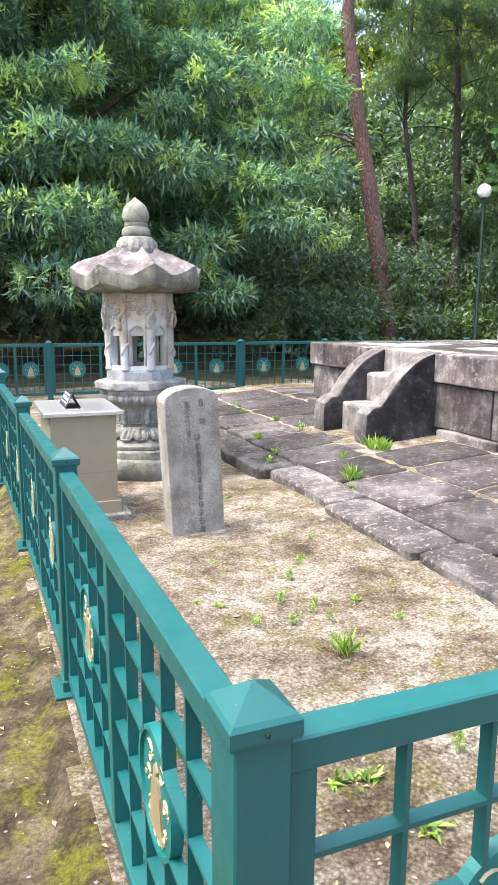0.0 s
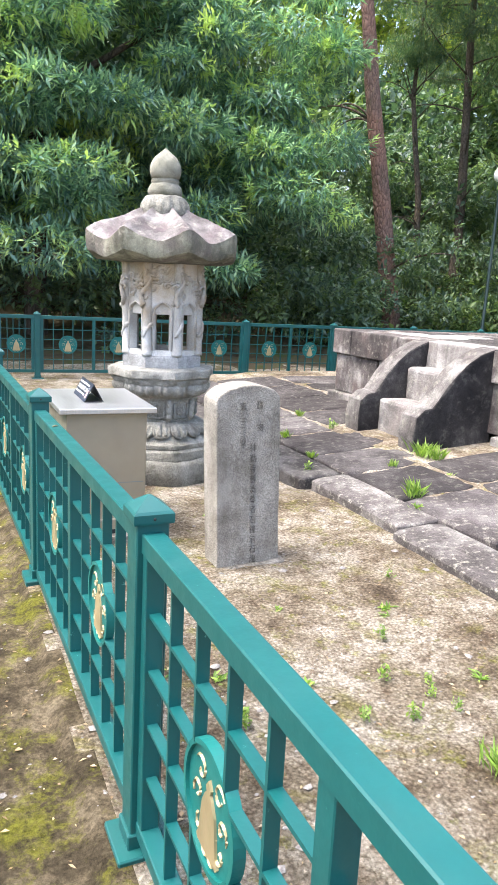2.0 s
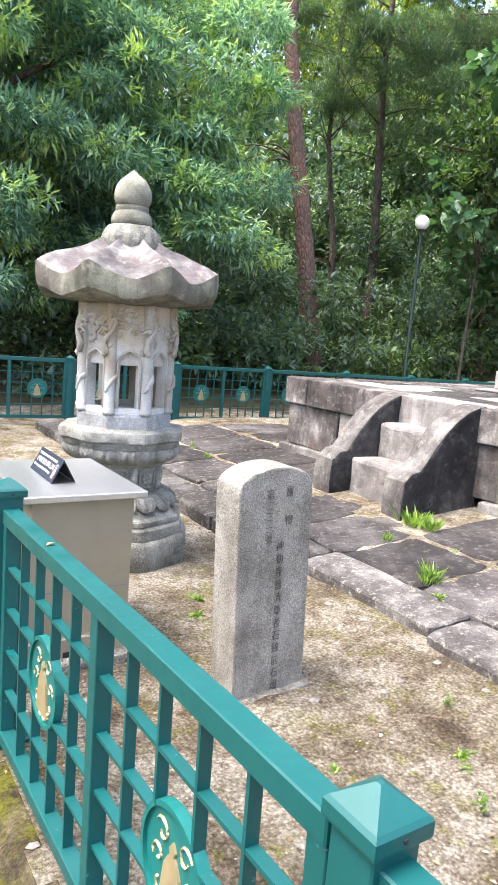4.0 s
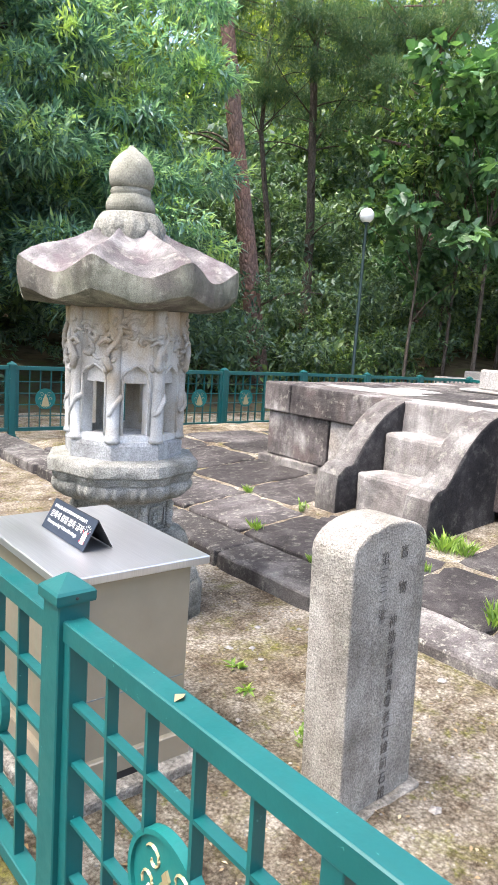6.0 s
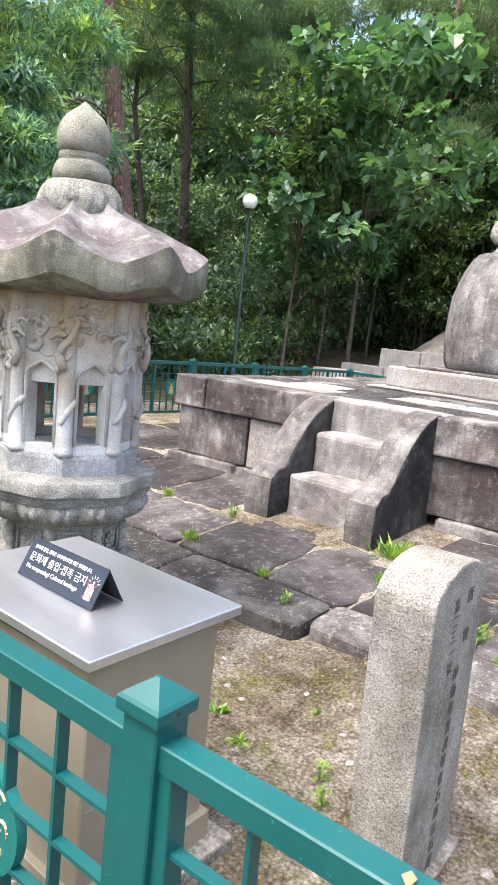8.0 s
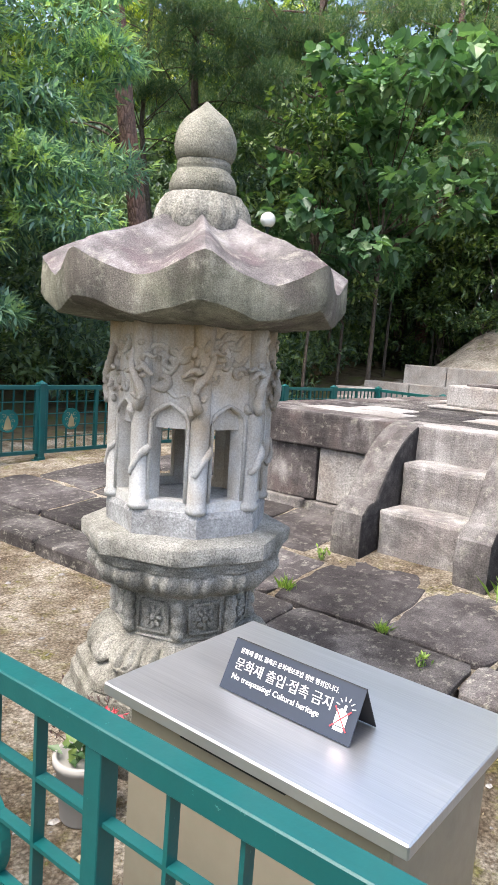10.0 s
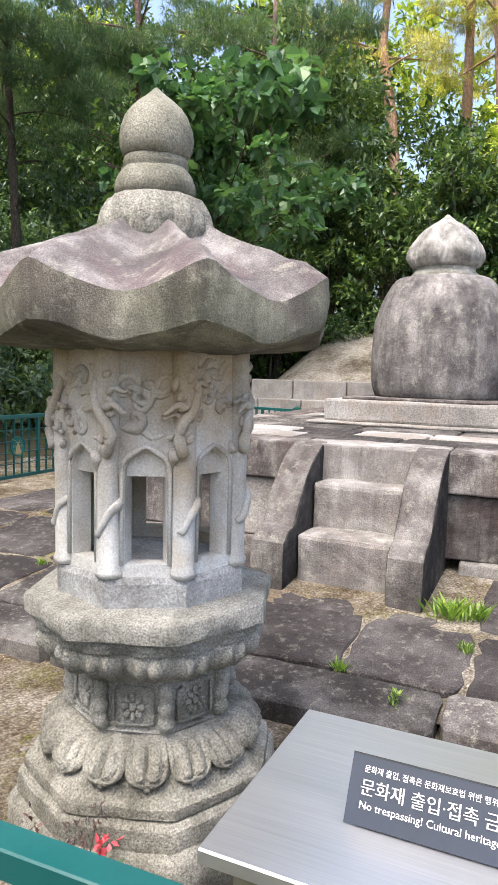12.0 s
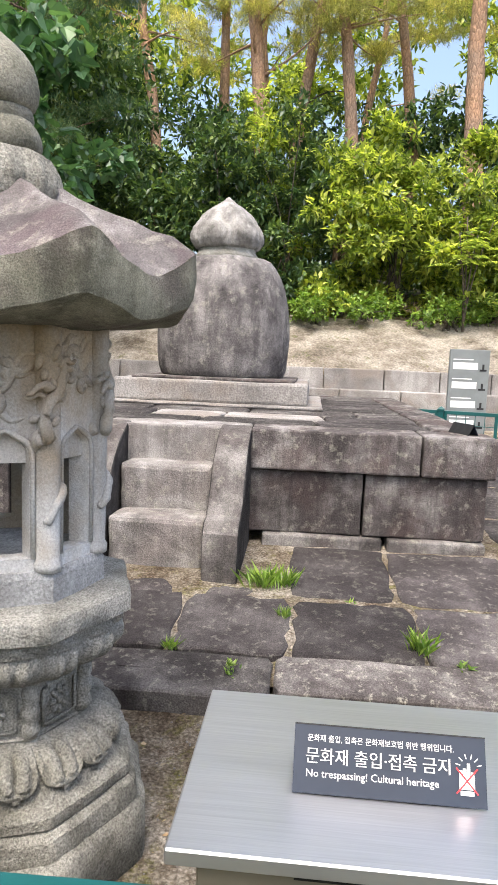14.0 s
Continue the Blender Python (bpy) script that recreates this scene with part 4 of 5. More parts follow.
def stele_parts():
    w, d, h = 0.175, 0.165, 0.90
    prof = [(-w, -0.02), (w, -0.02)] + [(w * math.cos(t), h + 0.085 * math.sin(t)) for t in np.linspace(0, math.pi, 15)]
    bm = loft([[(x, y, z) for x, z in prof] for y in np.linspace(0, d, 5)])
    bmesh.ops.recalc_face_normals(bm, faces=bm.faces)
    sharp = [e for e in bm.edges if len(e.link_faces) == 2 and e.calc_face_angle(0) > 0.9]
    bmesh.ops.bevel(bm, geom=sharp, offset=0.008, segments=2, affect="EDGES", profile=0.5)
    part("stone", weather(bm, 0.0015, 9.0, 3.0), STELE_STONE, stele)

    def column(chars, x, z, size, pitch):
        for i, c in enumerate(chars):
            letters(c, size, INK, stele, Matrix.Translation((x, -0.003, z - i * pitch)) @ Matrix.Rotation(math.pi / 2, 4, "X"), "carved_character", "CENTER", 0.001, 0.86, "", 0.0007)
    column("寶物", 0.058, 0.868, 0.048, 0.112)
    column("第二三一號", -0.034, 0.868, 0.042, 0.044)
    column("神勒寺普濟尊者石鐘前石燈", 0.022, 0.655, 0.046, 0.0535)
    part("mortar_foot", weather(block(-0.205, 0.205, -0.03, d + 0.035, -0.04, 0.062, 0.02, 0.06, 0.012, 4.0), 0.008, 18.0, 2.0), CONCRETE, stele, "crumbling mortar round the foot")


stele_parts()

# ---- steel-topped cabinet and its warning sign ----
cabinet = thing("steel_cabinet", "beige metal cabinet with a brushed steel top", "cabinet", (0.662, 4.848, -0.007))
part("top_plate", box(-0.253, 0.253, -0.353, 0.353, 0.715, 0.742, 0.003), STEEL, cabinet, "brushed steel top plate")
cab_body = part("body", box(-0.212, 0.212, -0.31, 0.31, 0.125, 0.716, 0.004), BEIGE, cabinet)
part("panel_seam", box(-0.20, 0.20, -0.3115, -0.309, 0.33, 0.334), BOARD_GREY, cab_body)
# thin black strip on the body's side, just below the top plate
part("vent_slot", box(-0.215, -0.211, -0.10, 0.16, 0.683, 0.696), BLACK, cab_body)
part("skirting", box(-0.232, 0.232, -0.33, 0.33, 0.05, 0.135, 0.004), BEIGE, cabinet)
part("foot_notch", box(-0.07, 0.05, -0.333, -0.329, 0.05, 0.078), BLACK, cabinet)
part("foot_slab", weather(block(-0.29, 0.29, -0.38, 0.38, -0.03, 0.055, 0.01, 0.1, 0.004, 4.0), 0.004, 12.0), CONCRETE, cabinet, "low concrete slab")


def warning_sign(at, rz, written=True, size=1.0):
    s = thing("warning_sign", "folded navy metal warning sign with white lettering" if written else "folded dark metal warning sign seen from behind", "sign", at, rz)
    L, h, b = 0.160 * size, 0.098 * size, 0.052 * size
    th = 0.0022

    def sheet(sgn):
        bm = bmesh.new()
        n = Vector((sgn * h, 0, b)).normalized() * th
        pts = [Vector((sgn * b, -L, 0.002)), Vector((sgn * b, L, 0.002)), Vector((0, L, h)), Vector((0, -L, h))]
        f = [bm.verts.new(p) for p in pts]
        g = [bm.verts.new(p - n) for p in pts]
        bm.faces.new(f)
        bm.faces.new(g[::-1])
        for i in range(4):
            bm.faces.new((f[i], g[i], g[(i + 1) % 4], f[(i + 1) % 4]))
        return bm
    front = part("front_plate", sheet(-1), NAVY, s, "navy front plate with white words")
    part("back_plate", sheet(1), BLACK, s, "black back plate")
    if written:
        # text frame: x along -y of the sign, up along the slanted plate
        up = Vector((b, 0, h)).normalized()
        right = Vector((0, -1, 0))
        nrm = right.cross(up)
        o = Vector((-b, 0, 0.002)) + nrm * 0.0012
        slant = math.hypot(b, h)

        def frame_at(u, v):
            p = o + right * u + up * v
            return Matrix(((right.x, up.x, nrm.x, p.x), (right.y, up.y, nrm.y, p.y), (right.z, up.z, nrm.z, p.z), (0, 0, 0, 1)))
        letters("문화재 출입, 접촉은 문화재보호법 위반 행위입니다.", 0.0125, WHITE, front, frame_at(-0.138, slant * 0.74), "small_lettering", width=0.93)
        letters("문화재 출입·접촉 금지", 0.0275, WHITE, front, frame_at(-0.141, slant * 0.44), "large_lettering", width=0.98)
        letters("문화재 출입·접촉 금지", 0.0275, WHITE, front, frame_at(-0.1405, slant * 0.44), "large_lettering", width=0.98)
        letters("No trespassing! Cultural heritage", 0.0168, WHITE, front, frame_at(-0.139, slant * 0.235), "latin_lettering", width=0.98)
        hm = frame_at(0.128, slant * 0.16)
        icon = [moved(box(-0.011, 0.011, 0, 0.007, 0, 0.0006), hm), moved(box(-0.0125, 0.0125, 0.009, 0.03, 0, 0.0006), hm)]
        for k in range(4):
            icon.append(moved(box(-0.0125 + k * 0.0064, -0.0125 + k * 0.0064 + 0.0052, 0.028, (0.038, 0.041, 0.049, 0.036)[k], 0, 0.0006, 0.0), hm))
        for k in range(6):
            icon.append(moved(box(-0.0008, 0.0008, 0.014, 0.022, 0, 0.0006), hm @ Matrix.Translation((0.003, 0.042, 0)) @ Matrix.Rotation(radians(-75 + 30 * k), 4, "Z")))
        part("pictogram", join(*icon), WHITE, front, "white pictogram")
        cross = [moved(box(-0.0012, 0.0012, -0.026, 0.026, 0.0008, 0.0014), hm @ Matrix.Translation((0, 0.022, 0)) @ Matrix.Rotation(radians(g), 4, "Z")) for g in (42, -42)]
        part("red_cross", join(*cross), RED, front, "red crossing-out")
    return s


warning_sign((0.622, 4.857, 0.7355), 0.0)
warning_sign((4.34, 3.97, TOP - 0.002), 112.0, False, 0.75)


# ---- fence ----
def fence_post(x, y, rz):
    p = thing("fence_post", "square teal-painted metal fence post with a pyramid cap", "fence post", (x, y, ground_height(x, y)), rz, "fence posts")
    h = (0.930 if y < 1 else 0.908 if x > 1 or y > 5 else 0.900 if y < 3 else 0.886) - ground_height(x, y)
    part("shaft", box(-0.038, 0.038, -0.038, 0.038, -0.02, h - 0.03, 0.003), TEAL, p)
    cap = loft([[(sx * r, sy * r, z) for sx, sy in ((-1, -1), (1, -1), (1, 1), (-1, 1))] for r, z in ((0.046, h - 0.045), (0.047, h - 0.04), (0.047, h - 0.022), (0.042, h - 0.016), (0.004, h + 0.012))])
    part("cap", cap, TEAL, p, "pyramid cap")
    part("base_plate", box(-0.075, 0.075, -0.075, 0.075, -0.02, 0.016, 0.004), TEAL, p)
    part("base_sleeve", box(-0.045, 0.045, -0.045, 0.045, 0.012, 0.055, 0.003), TEAL, p)
    part("screw", moved(lathe([(0.0035, 0), (0.0035, 0.003), (0.001, 0.004)], 8), Matrix.Translation((0.0, -0.046, h - 0.032)) @ Matrix.Rotation(math.pi / 2, 4, "X")), BLACK, p)
    return p


MESHES = {}


def shared(key, maker, mat):
    if key not in MESHES:
        me = mesh_of(maker(), key[0])
        me.materials.append(mat)
        MESHES[key] = me
    return MESHES[key]


def bell_shape():
    prof = [(-0.036, -0.062), (0.036, -0.062), (0.040, -0.056), (0.033, -0.045), (0.028, -0.015), (0.023, 0.012), (0.012, 0.03), (0.006, 0.036), (0.009, 0.044), (0.0, 0.056), (-0.009, 0.044), (-0.006, 0.036), (-0.012, 0.03), (-0.023, 0.012), (-0.028, -0.015), (-0.033, -0.045), (-0.040, -0.056)]
    return loft([[(x * 1.3, y, z * 1.3) for x, z in prof] for y in (-0.0095, 0.0095)])


SCROLLS = ((0.045, 0.055, 0.028, 0.4), (0.060, 0.0, 0.024, -0.6), (0.052, -0.055, 0.026, 2.2), (0.018, -0.088, 0.02, 3.4))


def scroll_shape(sg, cx, cz, r, a0):
    pts = [(sg * (cx + r * (1 - j / 16) * math.cos(a0 + j * 0.5)), 0.0, cz + r * (1 - j / 16) * math.sin(a0 + j * 0.5)) for j in range(12)]
    b = tube(pts, 0.0034, 4)
    for v in b.verts:
        v.co.y *= 2.6
    return b


def ring_shape():
    pts = [(0.119 * math.cos(a), 0, 0.119 * math.sin(a)) for a in np.linspace(0, 2 * math.pi, 41)]
    b = tube(pts, 0.0042, 6)
    for v in b.verts:
        v.co.y *= 2.2
    return b


def disc_shape():
    out, inn = [], []
    for i in range(40):
        a = 2 * math.pi * i / 40
        out.append((math.cos(a), math.sin(a)))
    rings = [[(c * r, y, s * r) for c, s in out] for r, y in ((0.126, -0.012), (0.126, 0.012), (0.115, 0.012), (0.115, 0.004), (0.115, -0.004), (0.115, -0.012), (0.126, -0.012))]
    hoop = loft(rings, False, False)
    plate = loft([[(c * 0.115, y, s * 0.115) for c, s in out] for y in (-0.004, 0.004)])
    return join(hoop, plate)


def fence_bay(p0, p1, rise0=0.868, rise1=0.868):
    """One bay between two posts: rails, stiles, a grid of flat bars and two medallions."""
    a, b = Vector(p0), Vector(p1)
    d = (b - a).length - 0.078
    mid = (a + b) / 2
    rz = math.degrees(math.atan2(b.y - a.y, b.x - a.x))
    f = thing("fence", "teal-painted metal fence panel with a square grid and gold bell medallions", "fence", (mid.x, mid.y, 0), rz, "fence panels")
    L = d / 2
    tilt = math.degrees(math.atan2(rise1 - rise0, d))
    f.matrix_basis = pose(mid.x, mid.y, (rise0 + rise1) / 2 - 0.868, 0, -tilt, rz) if abs(tilt) < 0.01 else pose(mid.x, mid.y, (rise0 + rise1) / 2 - 0.868, 0, 0, rz) @ pose(0, 0, 0, 0, -tilt, 0)
    zt, zb, sw = 0.868, 0.085, 0.042

    def put(name, key, maker, mat, m, parent=f, label=""):
        o = part(name, shared(key, maker, mat), None, parent, label)
        o.matrix_basis = m
        return o
    k = round(d, 3)
    put("top_rail", ("top_rail", k), lambda: box(-L, L, -0.026, 0.026, -0.048, 0, 0.003), TEAL, pose(0, 0, zt))
    put("bottom_rail", ("bottom_rail", k), lambda: box(-L, L, -0.024, 0.024, 0, 0.042, 0.003), TEAL, pose(0, 0, zb))
    hs = zt - zb - 0.09
    for x in (-L + sw / 2, 0, L - sw / 2):
        put("stile", ("stile",), lambda: box(-sw / 2, sw / 2, -0.022, 0.022, 0, hs, 0.002), TEAL, pose(x, 0, zb + 0.042))
    z0, z1 = zb + 0.042, zt - 0.048
    for side in (-1, 1):
        x0, x1 = (sw / 2, L - sw) if side > 0 else (-L + sw, -sw / 2)
        cx, cz = (x0 + x1) / 2, (z0 + z1) / 2
        w = x1 - x0
        nc, nr = 5, 5
        for i in range(1, nc):
            x = x0 + w * i / nc
            off = abs(x - cx)
            gap = math.sqrt(max(0, 0.12 ** 2 - off ** 2)) if off < 0.12 else 0
            for lo, hi in (((z0, cz - gap), (cz + gap, z1)) if gap else ((z0, z1),)):
                put("upright_bar", ("upright_bar", round(hi - lo, 3)), lambda: box(-0.0045, 0.0045, -0.013, 0.013, 0, hi - lo), TEAL, pose(x, 0, lo))
        for i in range(1, nr):
            z = z0 + (z1 - z0) * i / nr
            off = abs(z - cz)
            gap = math.sqrt(max(0, 0.12 ** 2 - off ** 2)) if off < 0.12 else 0
            for lo, hi in (((x0, cx - gap), (cx + gap, x1)) if gap else ((x0, x1),)):
                put("cross_bar", ("cross_bar", round(hi - lo, 3)), lambda: box(0, hi - lo, -0.0125, 0.0125, -0.0045, 0.0045), TEAL, pose(lo, 0, z))
        med = put("medallion", ("medallion",), disc_shape, TEAL_BACK, pose(cx, 0, cz), f, "round medallion with a gold bell")
        put("gold_ring", ("gold_ring",), ring_shape, GOLD, pose(0, 0, 0), med, "thin gold ring")
        put("gold_bell", ("gold_bell",), bell_shape, GOLD, pose(0, 0, -0.012), med, "gold bell shape")
        for sg in (-1, 1):
            for q, args in enumerate(SCROLLS):
                put("gold_scroll", ("gold_scroll", sg, q), lambda: scroll_shape(sg, *args), GOLD, pose(0, 0, 0), med)
    return f


def fence_run(points, rises=()):
    for i, (p, q) in enumerate(zip(points, points[1:])):
        fence_bay(p, q, *(rises[i] if i < len(rises) else (0.868, 0.868)))
    for p, q in zip(points, points[1:]):
        fence_post(*p, math.degrees(math.atan2(q[1] - p[1], q[0] - p[0])) - 90)


A_POST = (0.300, 0.708)
LEFT_RUN = [A_POST, (0.289, 2.437), (0.267, 4.146), (0.215, 5.86), (0.19, 7.58), (0.165, 9.29), (0.14, 11.0)]
FAR_RUN = [LEFT_RUN[-1], (1.12, 11.0), (2.66, 10.97), (4.19, 10.91), (5.76, 10.92), (7.33, 10.92), (8.65, 10.75), (9.86, 10.58), (11.08, 10.38)]
BACK_RUN = [FAR_RUN[-1], (10.68, 8.94), (10.27, 7.50), (9.87, 6.06), (9.463, 4.62), (9.07, 3.262), (8.66, 1.90), (8.30, 0.72)]
NEAR_RUN = [BACK_RUN[-1], (7.17, 0.72), (6.03, 0.72), (4.9, 0.72), (3.45, 0.715), (1.95, 0.71), A_POST]
fence_run(LEFT_RUN, ((0.864, 0.834), (0.838, 0.805), (0.797, 0.803), (0.845, 0.83), (0.86, 0.84), (0.865, 0.85)))
fence_run(FAR_RUN)
fence_run(BACK_RUN)
fence_run(NEAR_RUN)

# ---- park lamp, information board, flower pot ----
lamp = thing("globe_lamp", "slim dark lamp post with a white globe", "street lamp", (10.56, 12.85, ground_height(10.56, 12.85)))
part("pole", lathe([(0.07, -0.05), (0.06, 0.5), (0.036, 0.55), (0.03, 3.56), (0.026, 3.66), (0.05, 3.68), (0.06, 3.72)], 16), DARK_POST, lamp, "", True)
part("globe", lathe([(0.06, 3.72)] + [(0.15 * math.sin(t), 3.85 - 0.15 * math.cos(t)) for t in np.linspace(0.45, 3.05, 16)] + [(0.01, 4.002)], 24), GLOBE, lamp, "milk-white glass globe", True)

board = thing("information_board", "grey upright information board with white text blocks", "information board", (10.0, 2.74, ground_height(10, 2.7)), 4)
part("panel", box(-0.03, 0.03, -0.29, 0.29, 0.05, 1.63, 0.006), BOARD_GREY, board)
for _z in (1.40, 1.12, 0.84, 0.56):
    part("text_block", box(-0.034, -0.03, -0.12, 0.24, _z - 0.06, _z + 0.04), WHITE, board, "white block of unreadable text")
    part("text_line", box(-0.034, -0.03, -0.05, 0.24, _z + 0.075, _z + 0.09), WHITE, board)
    part("drawing", box(-0.034, -0.03, -0.25, -0.15, _z - 0.08, _z - 0.055), BLACK, board, "small dark outline drawing")
    part("drawing", box(-0.034, -0.03, -0.215, -0.185, _z - 0.055, _z + 0.02), BLACK, board)


# ---- plants ----
RNG = np.random.default_rng(11)


def round_leaf_mesh(name, base, way, up, length, width, fold=0.2):
    """Broad leaves with a lobed outline, six corners each."""
    n = len(base)
    way = way / np.linalg.norm(way, axis=1, keepdims=True)
    side = np.cross(way, up)
    side /= np.maximum(np.linalg.norm(side, axis=1, keepdims=True), 1e-6)
    nrm = np.cross(side, way)
    L, W = length[:, None], width[:, None]
    rows = [(0.06, 0.0, 0.0), (-0.06, 0.30, 0.6), (0.22, 0.52, 1.0), (0.42, 0.36, 0.8), (0.60, 0.42, 0.7), (1.0, 0.0, -0.6), (0.60, -0.42, 0.7), (0.42, -0.36, 0.8), (0.22, -0.52, 1.0), (-0.06, -0.30, 0.6)]
    v = np.stack([base + way * L * a + side * W * b + nrm * W * fold * c for a, b, c in rows], axis=1).reshape(-1, 3)
    k = len(rows)
    verts = v.tolist()
    faces = []
    for i in range(n):
        o = i * k
        faces += [(o, o + 1, o + 2, o + 3), (o, o + 3, o + 4, o + 5), (o, o + 5, o + 6, o + 7), (o, o + 7, o + 8, o + 9)]
    me = bpy.data.meshes.new(name)
    me.from_pydata(verts, [], faces)
    return me


def leaf_mesh(name, base, way, up, length, width, fold=0.25, droop=0.0):
    """Many leaves in one mesh: each a narrow blade folded along its rib. base, way, up: n x 3 arrays; length, width: n."""
    n = len(base)
    way = way / np.linalg.norm(way, axis=1, keepdims=True)
    side = np.cross(way, up)
    side /= np.maximum(np.linalg.norm(side, axis=1, keepdims=True), 1e-6)
    nrm = np.cross(side, way)
    length, width = length[:, None], width[:, None]
    tip = base + way * length
    tip[:, 2] -= droop * length[:, 0]
    middle = base + way * length * 0.45 + nrm * width * fold
    v = np.stack([base, middle + side * width * 0.5, tip, middle - side * width * 0.5], axis=1).reshape(-1, 3)
    i = np.arange(n)[:, None] * 4
    f = np.concatenate([i + np.array([[0, 1, 2]]), i + np.array([[0, 2, 3]])], axis=1).reshape(-1, 3)
    me = bpy.data.meshes.new(name)
    me.vertices.add(len(v))
    me.vertices.foreach_set("co", v.astype(np.float32).ravel())
    me.loops.add(f.size)
    me.loops.foreach_set("vertex_index", f.astype(np.int32).ravel())
    me.polygons.add(len(f))
    me.polygons.foreach_set("loop_start", np.arange(0, f.size, 3, dtype=np.int32))
    me.update(calc_edges=True)
    me.validate()
    return me


def unit(n):
    v = RNG.normal(size=(n, 3))
    return v / np.linalg.norm(v, axis=1, keepdims=True)


def sprays(points, outward, per, length, width, spread=0.9, hang=0.25):
    """Leaves radiating from twig ends."""
    n = len(points)
    b = np.repeat(points, per, axis=0) + RNG.normal(scale=length * 0.25, size=(n * per, 3))
    o = np.repeat(outward, per, axis=0)
    w = o * 0.7 + unit(n * per) * spread
    w[:, 2] -= hang
    up = np.tile([0.0, 0.0, 1.0], (n * per, 1)) + unit(n * per) * 0.55
    ln = length * RNG.uniform(0.65, 1.25, n * per)
    return b, w, up, ln, ln * width * RNG.uniform(0.8, 1.2, n * per)


def clumped(centres, radii, count, flat=0.6, shell=0.55):
    """Points near the skins of many leaf clumps, with the way outwards."""
    k = RNG.integers(0, len(centres), count)
    d = unit(count)
    d[:, 2] = d[:, 2] * 0.8 + 0.2
    r = radii[k] * (shell + (1 - shell) * RNG.random(count) ** 0.6)
    p = centres[k] + d * r[:, None] * np.array([1, 1, flat])
    return p, d


def limb(points, r0, r1, n=8):
    bm = tube(points, r0, n, r1)
    return weather(bm, r0 * 0.12, 2.5, points[0][0])


def bezier(a, b, c, n=9):
    a, b, c = Vector(a), Vector(b), Vector(c)
    return [a * (1 - t) ** 2 + b * 2 * t * (1 - t) + c * t * t for t in np.linspace(0, 1, n)]


def broad_tree(name, label, at, height, centres, radii, leaves, per, length, width, mat, trunk_r, bark_mat=None, lean=(0, 0), spread=0.9, hang=0.25, flat=0.6, trunk_pts=None):
    bark_mat = bark_mat or GREY_BARK
    g = ground_height(at[0], at[1])
    t = thing(name, label, "tree")
    top = Vector((at[0] + lean[0], at[1] + lean[1], g + height))
    pts = trunk_pts or bezier((at[0], at[1], g - 0.1), (at[0] + lean[0] * 0.2, at[1] + lean[1] * 0.2, g + height * 0.5), top, 12)
    bms = [limb(pts, trunk_r, trunk_r * 0.25, 10)]
    part("trunk", bms[0], bark_mat, t, "", True)
    order = sorted(range(len(centres)), key=lambda i: -radii[i])[:14]
    for i in order:
        c = Vector(centres[i])
        k = max(1, min(len(pts) - 2, int(len(pts) * (0.25 + 0.6 * (c.z - g) / (height + 0.1)) - 2)))
        s = Vector(pts[k])
        part("limb", limb(bezier(s, (s + c) / 2 + Vector((0, 0, 0.3)), c, 7), trunk_r * 0.35, trunk_r * 0.1, 6), bark_mat, t, "", True)
    p, d = clumped(np.array(centres), np.array(radii), leaves, flat)
    part("crown", (round_leaf_mesh if mat is BROAD_LEAF else leaf_mesh)("crown", *sprays(p, d, per, length, width, spread, hang)), mat, t)
    return t


def clump_field(count, lo, hi, r_lo, r_hi, keep=None):
    out, rad = [], []
    while len(out) < count:
        c = [RNG.uniform(a, b) for a, b in zip(lo, hi)]
        if keep is None or keep(*c):
            out.append(c)
            rad.append(RNG.uniform(r_lo, r_hi))
    return out, rad


# sweet chestnut that hangs over the far fence
_c, _r = clump_field(175, (-5.6, 12.4, 1.4), (6.9, 15.6, 9.8), 0.55, 1.05,
                     lambda x, y, z: (((x - 0.3) / 6.9) ** 2 + ((z - 4.6) / 5.2) ** 2 < 1) and z > 2.2 - 0.25 * (x - 1) + 0.9 * (x > 5) and y > 12.6 + 0.10 * abs(z - 3.5))
_c2, _r2 = clump_field(60, (-4.2, 12.3, 1.5), (2.8, 13.6, 8.8), 0.5, 0.9, lambda x, y, z: y < 12.9 + 0.12 * abs(z - 3.0))
_c, _r = _c + _c2, _r + _r2
broad_tree("chestnut_tree", "large sweet chestnut with drooping clusters of long green leaves", (1.6, 15.0), 7.5, _c, _r, 28000, 9, 0.205, 0.205, CHESTNUT, 0.24, spread=0.8, hang=0.3, flat=0.42)


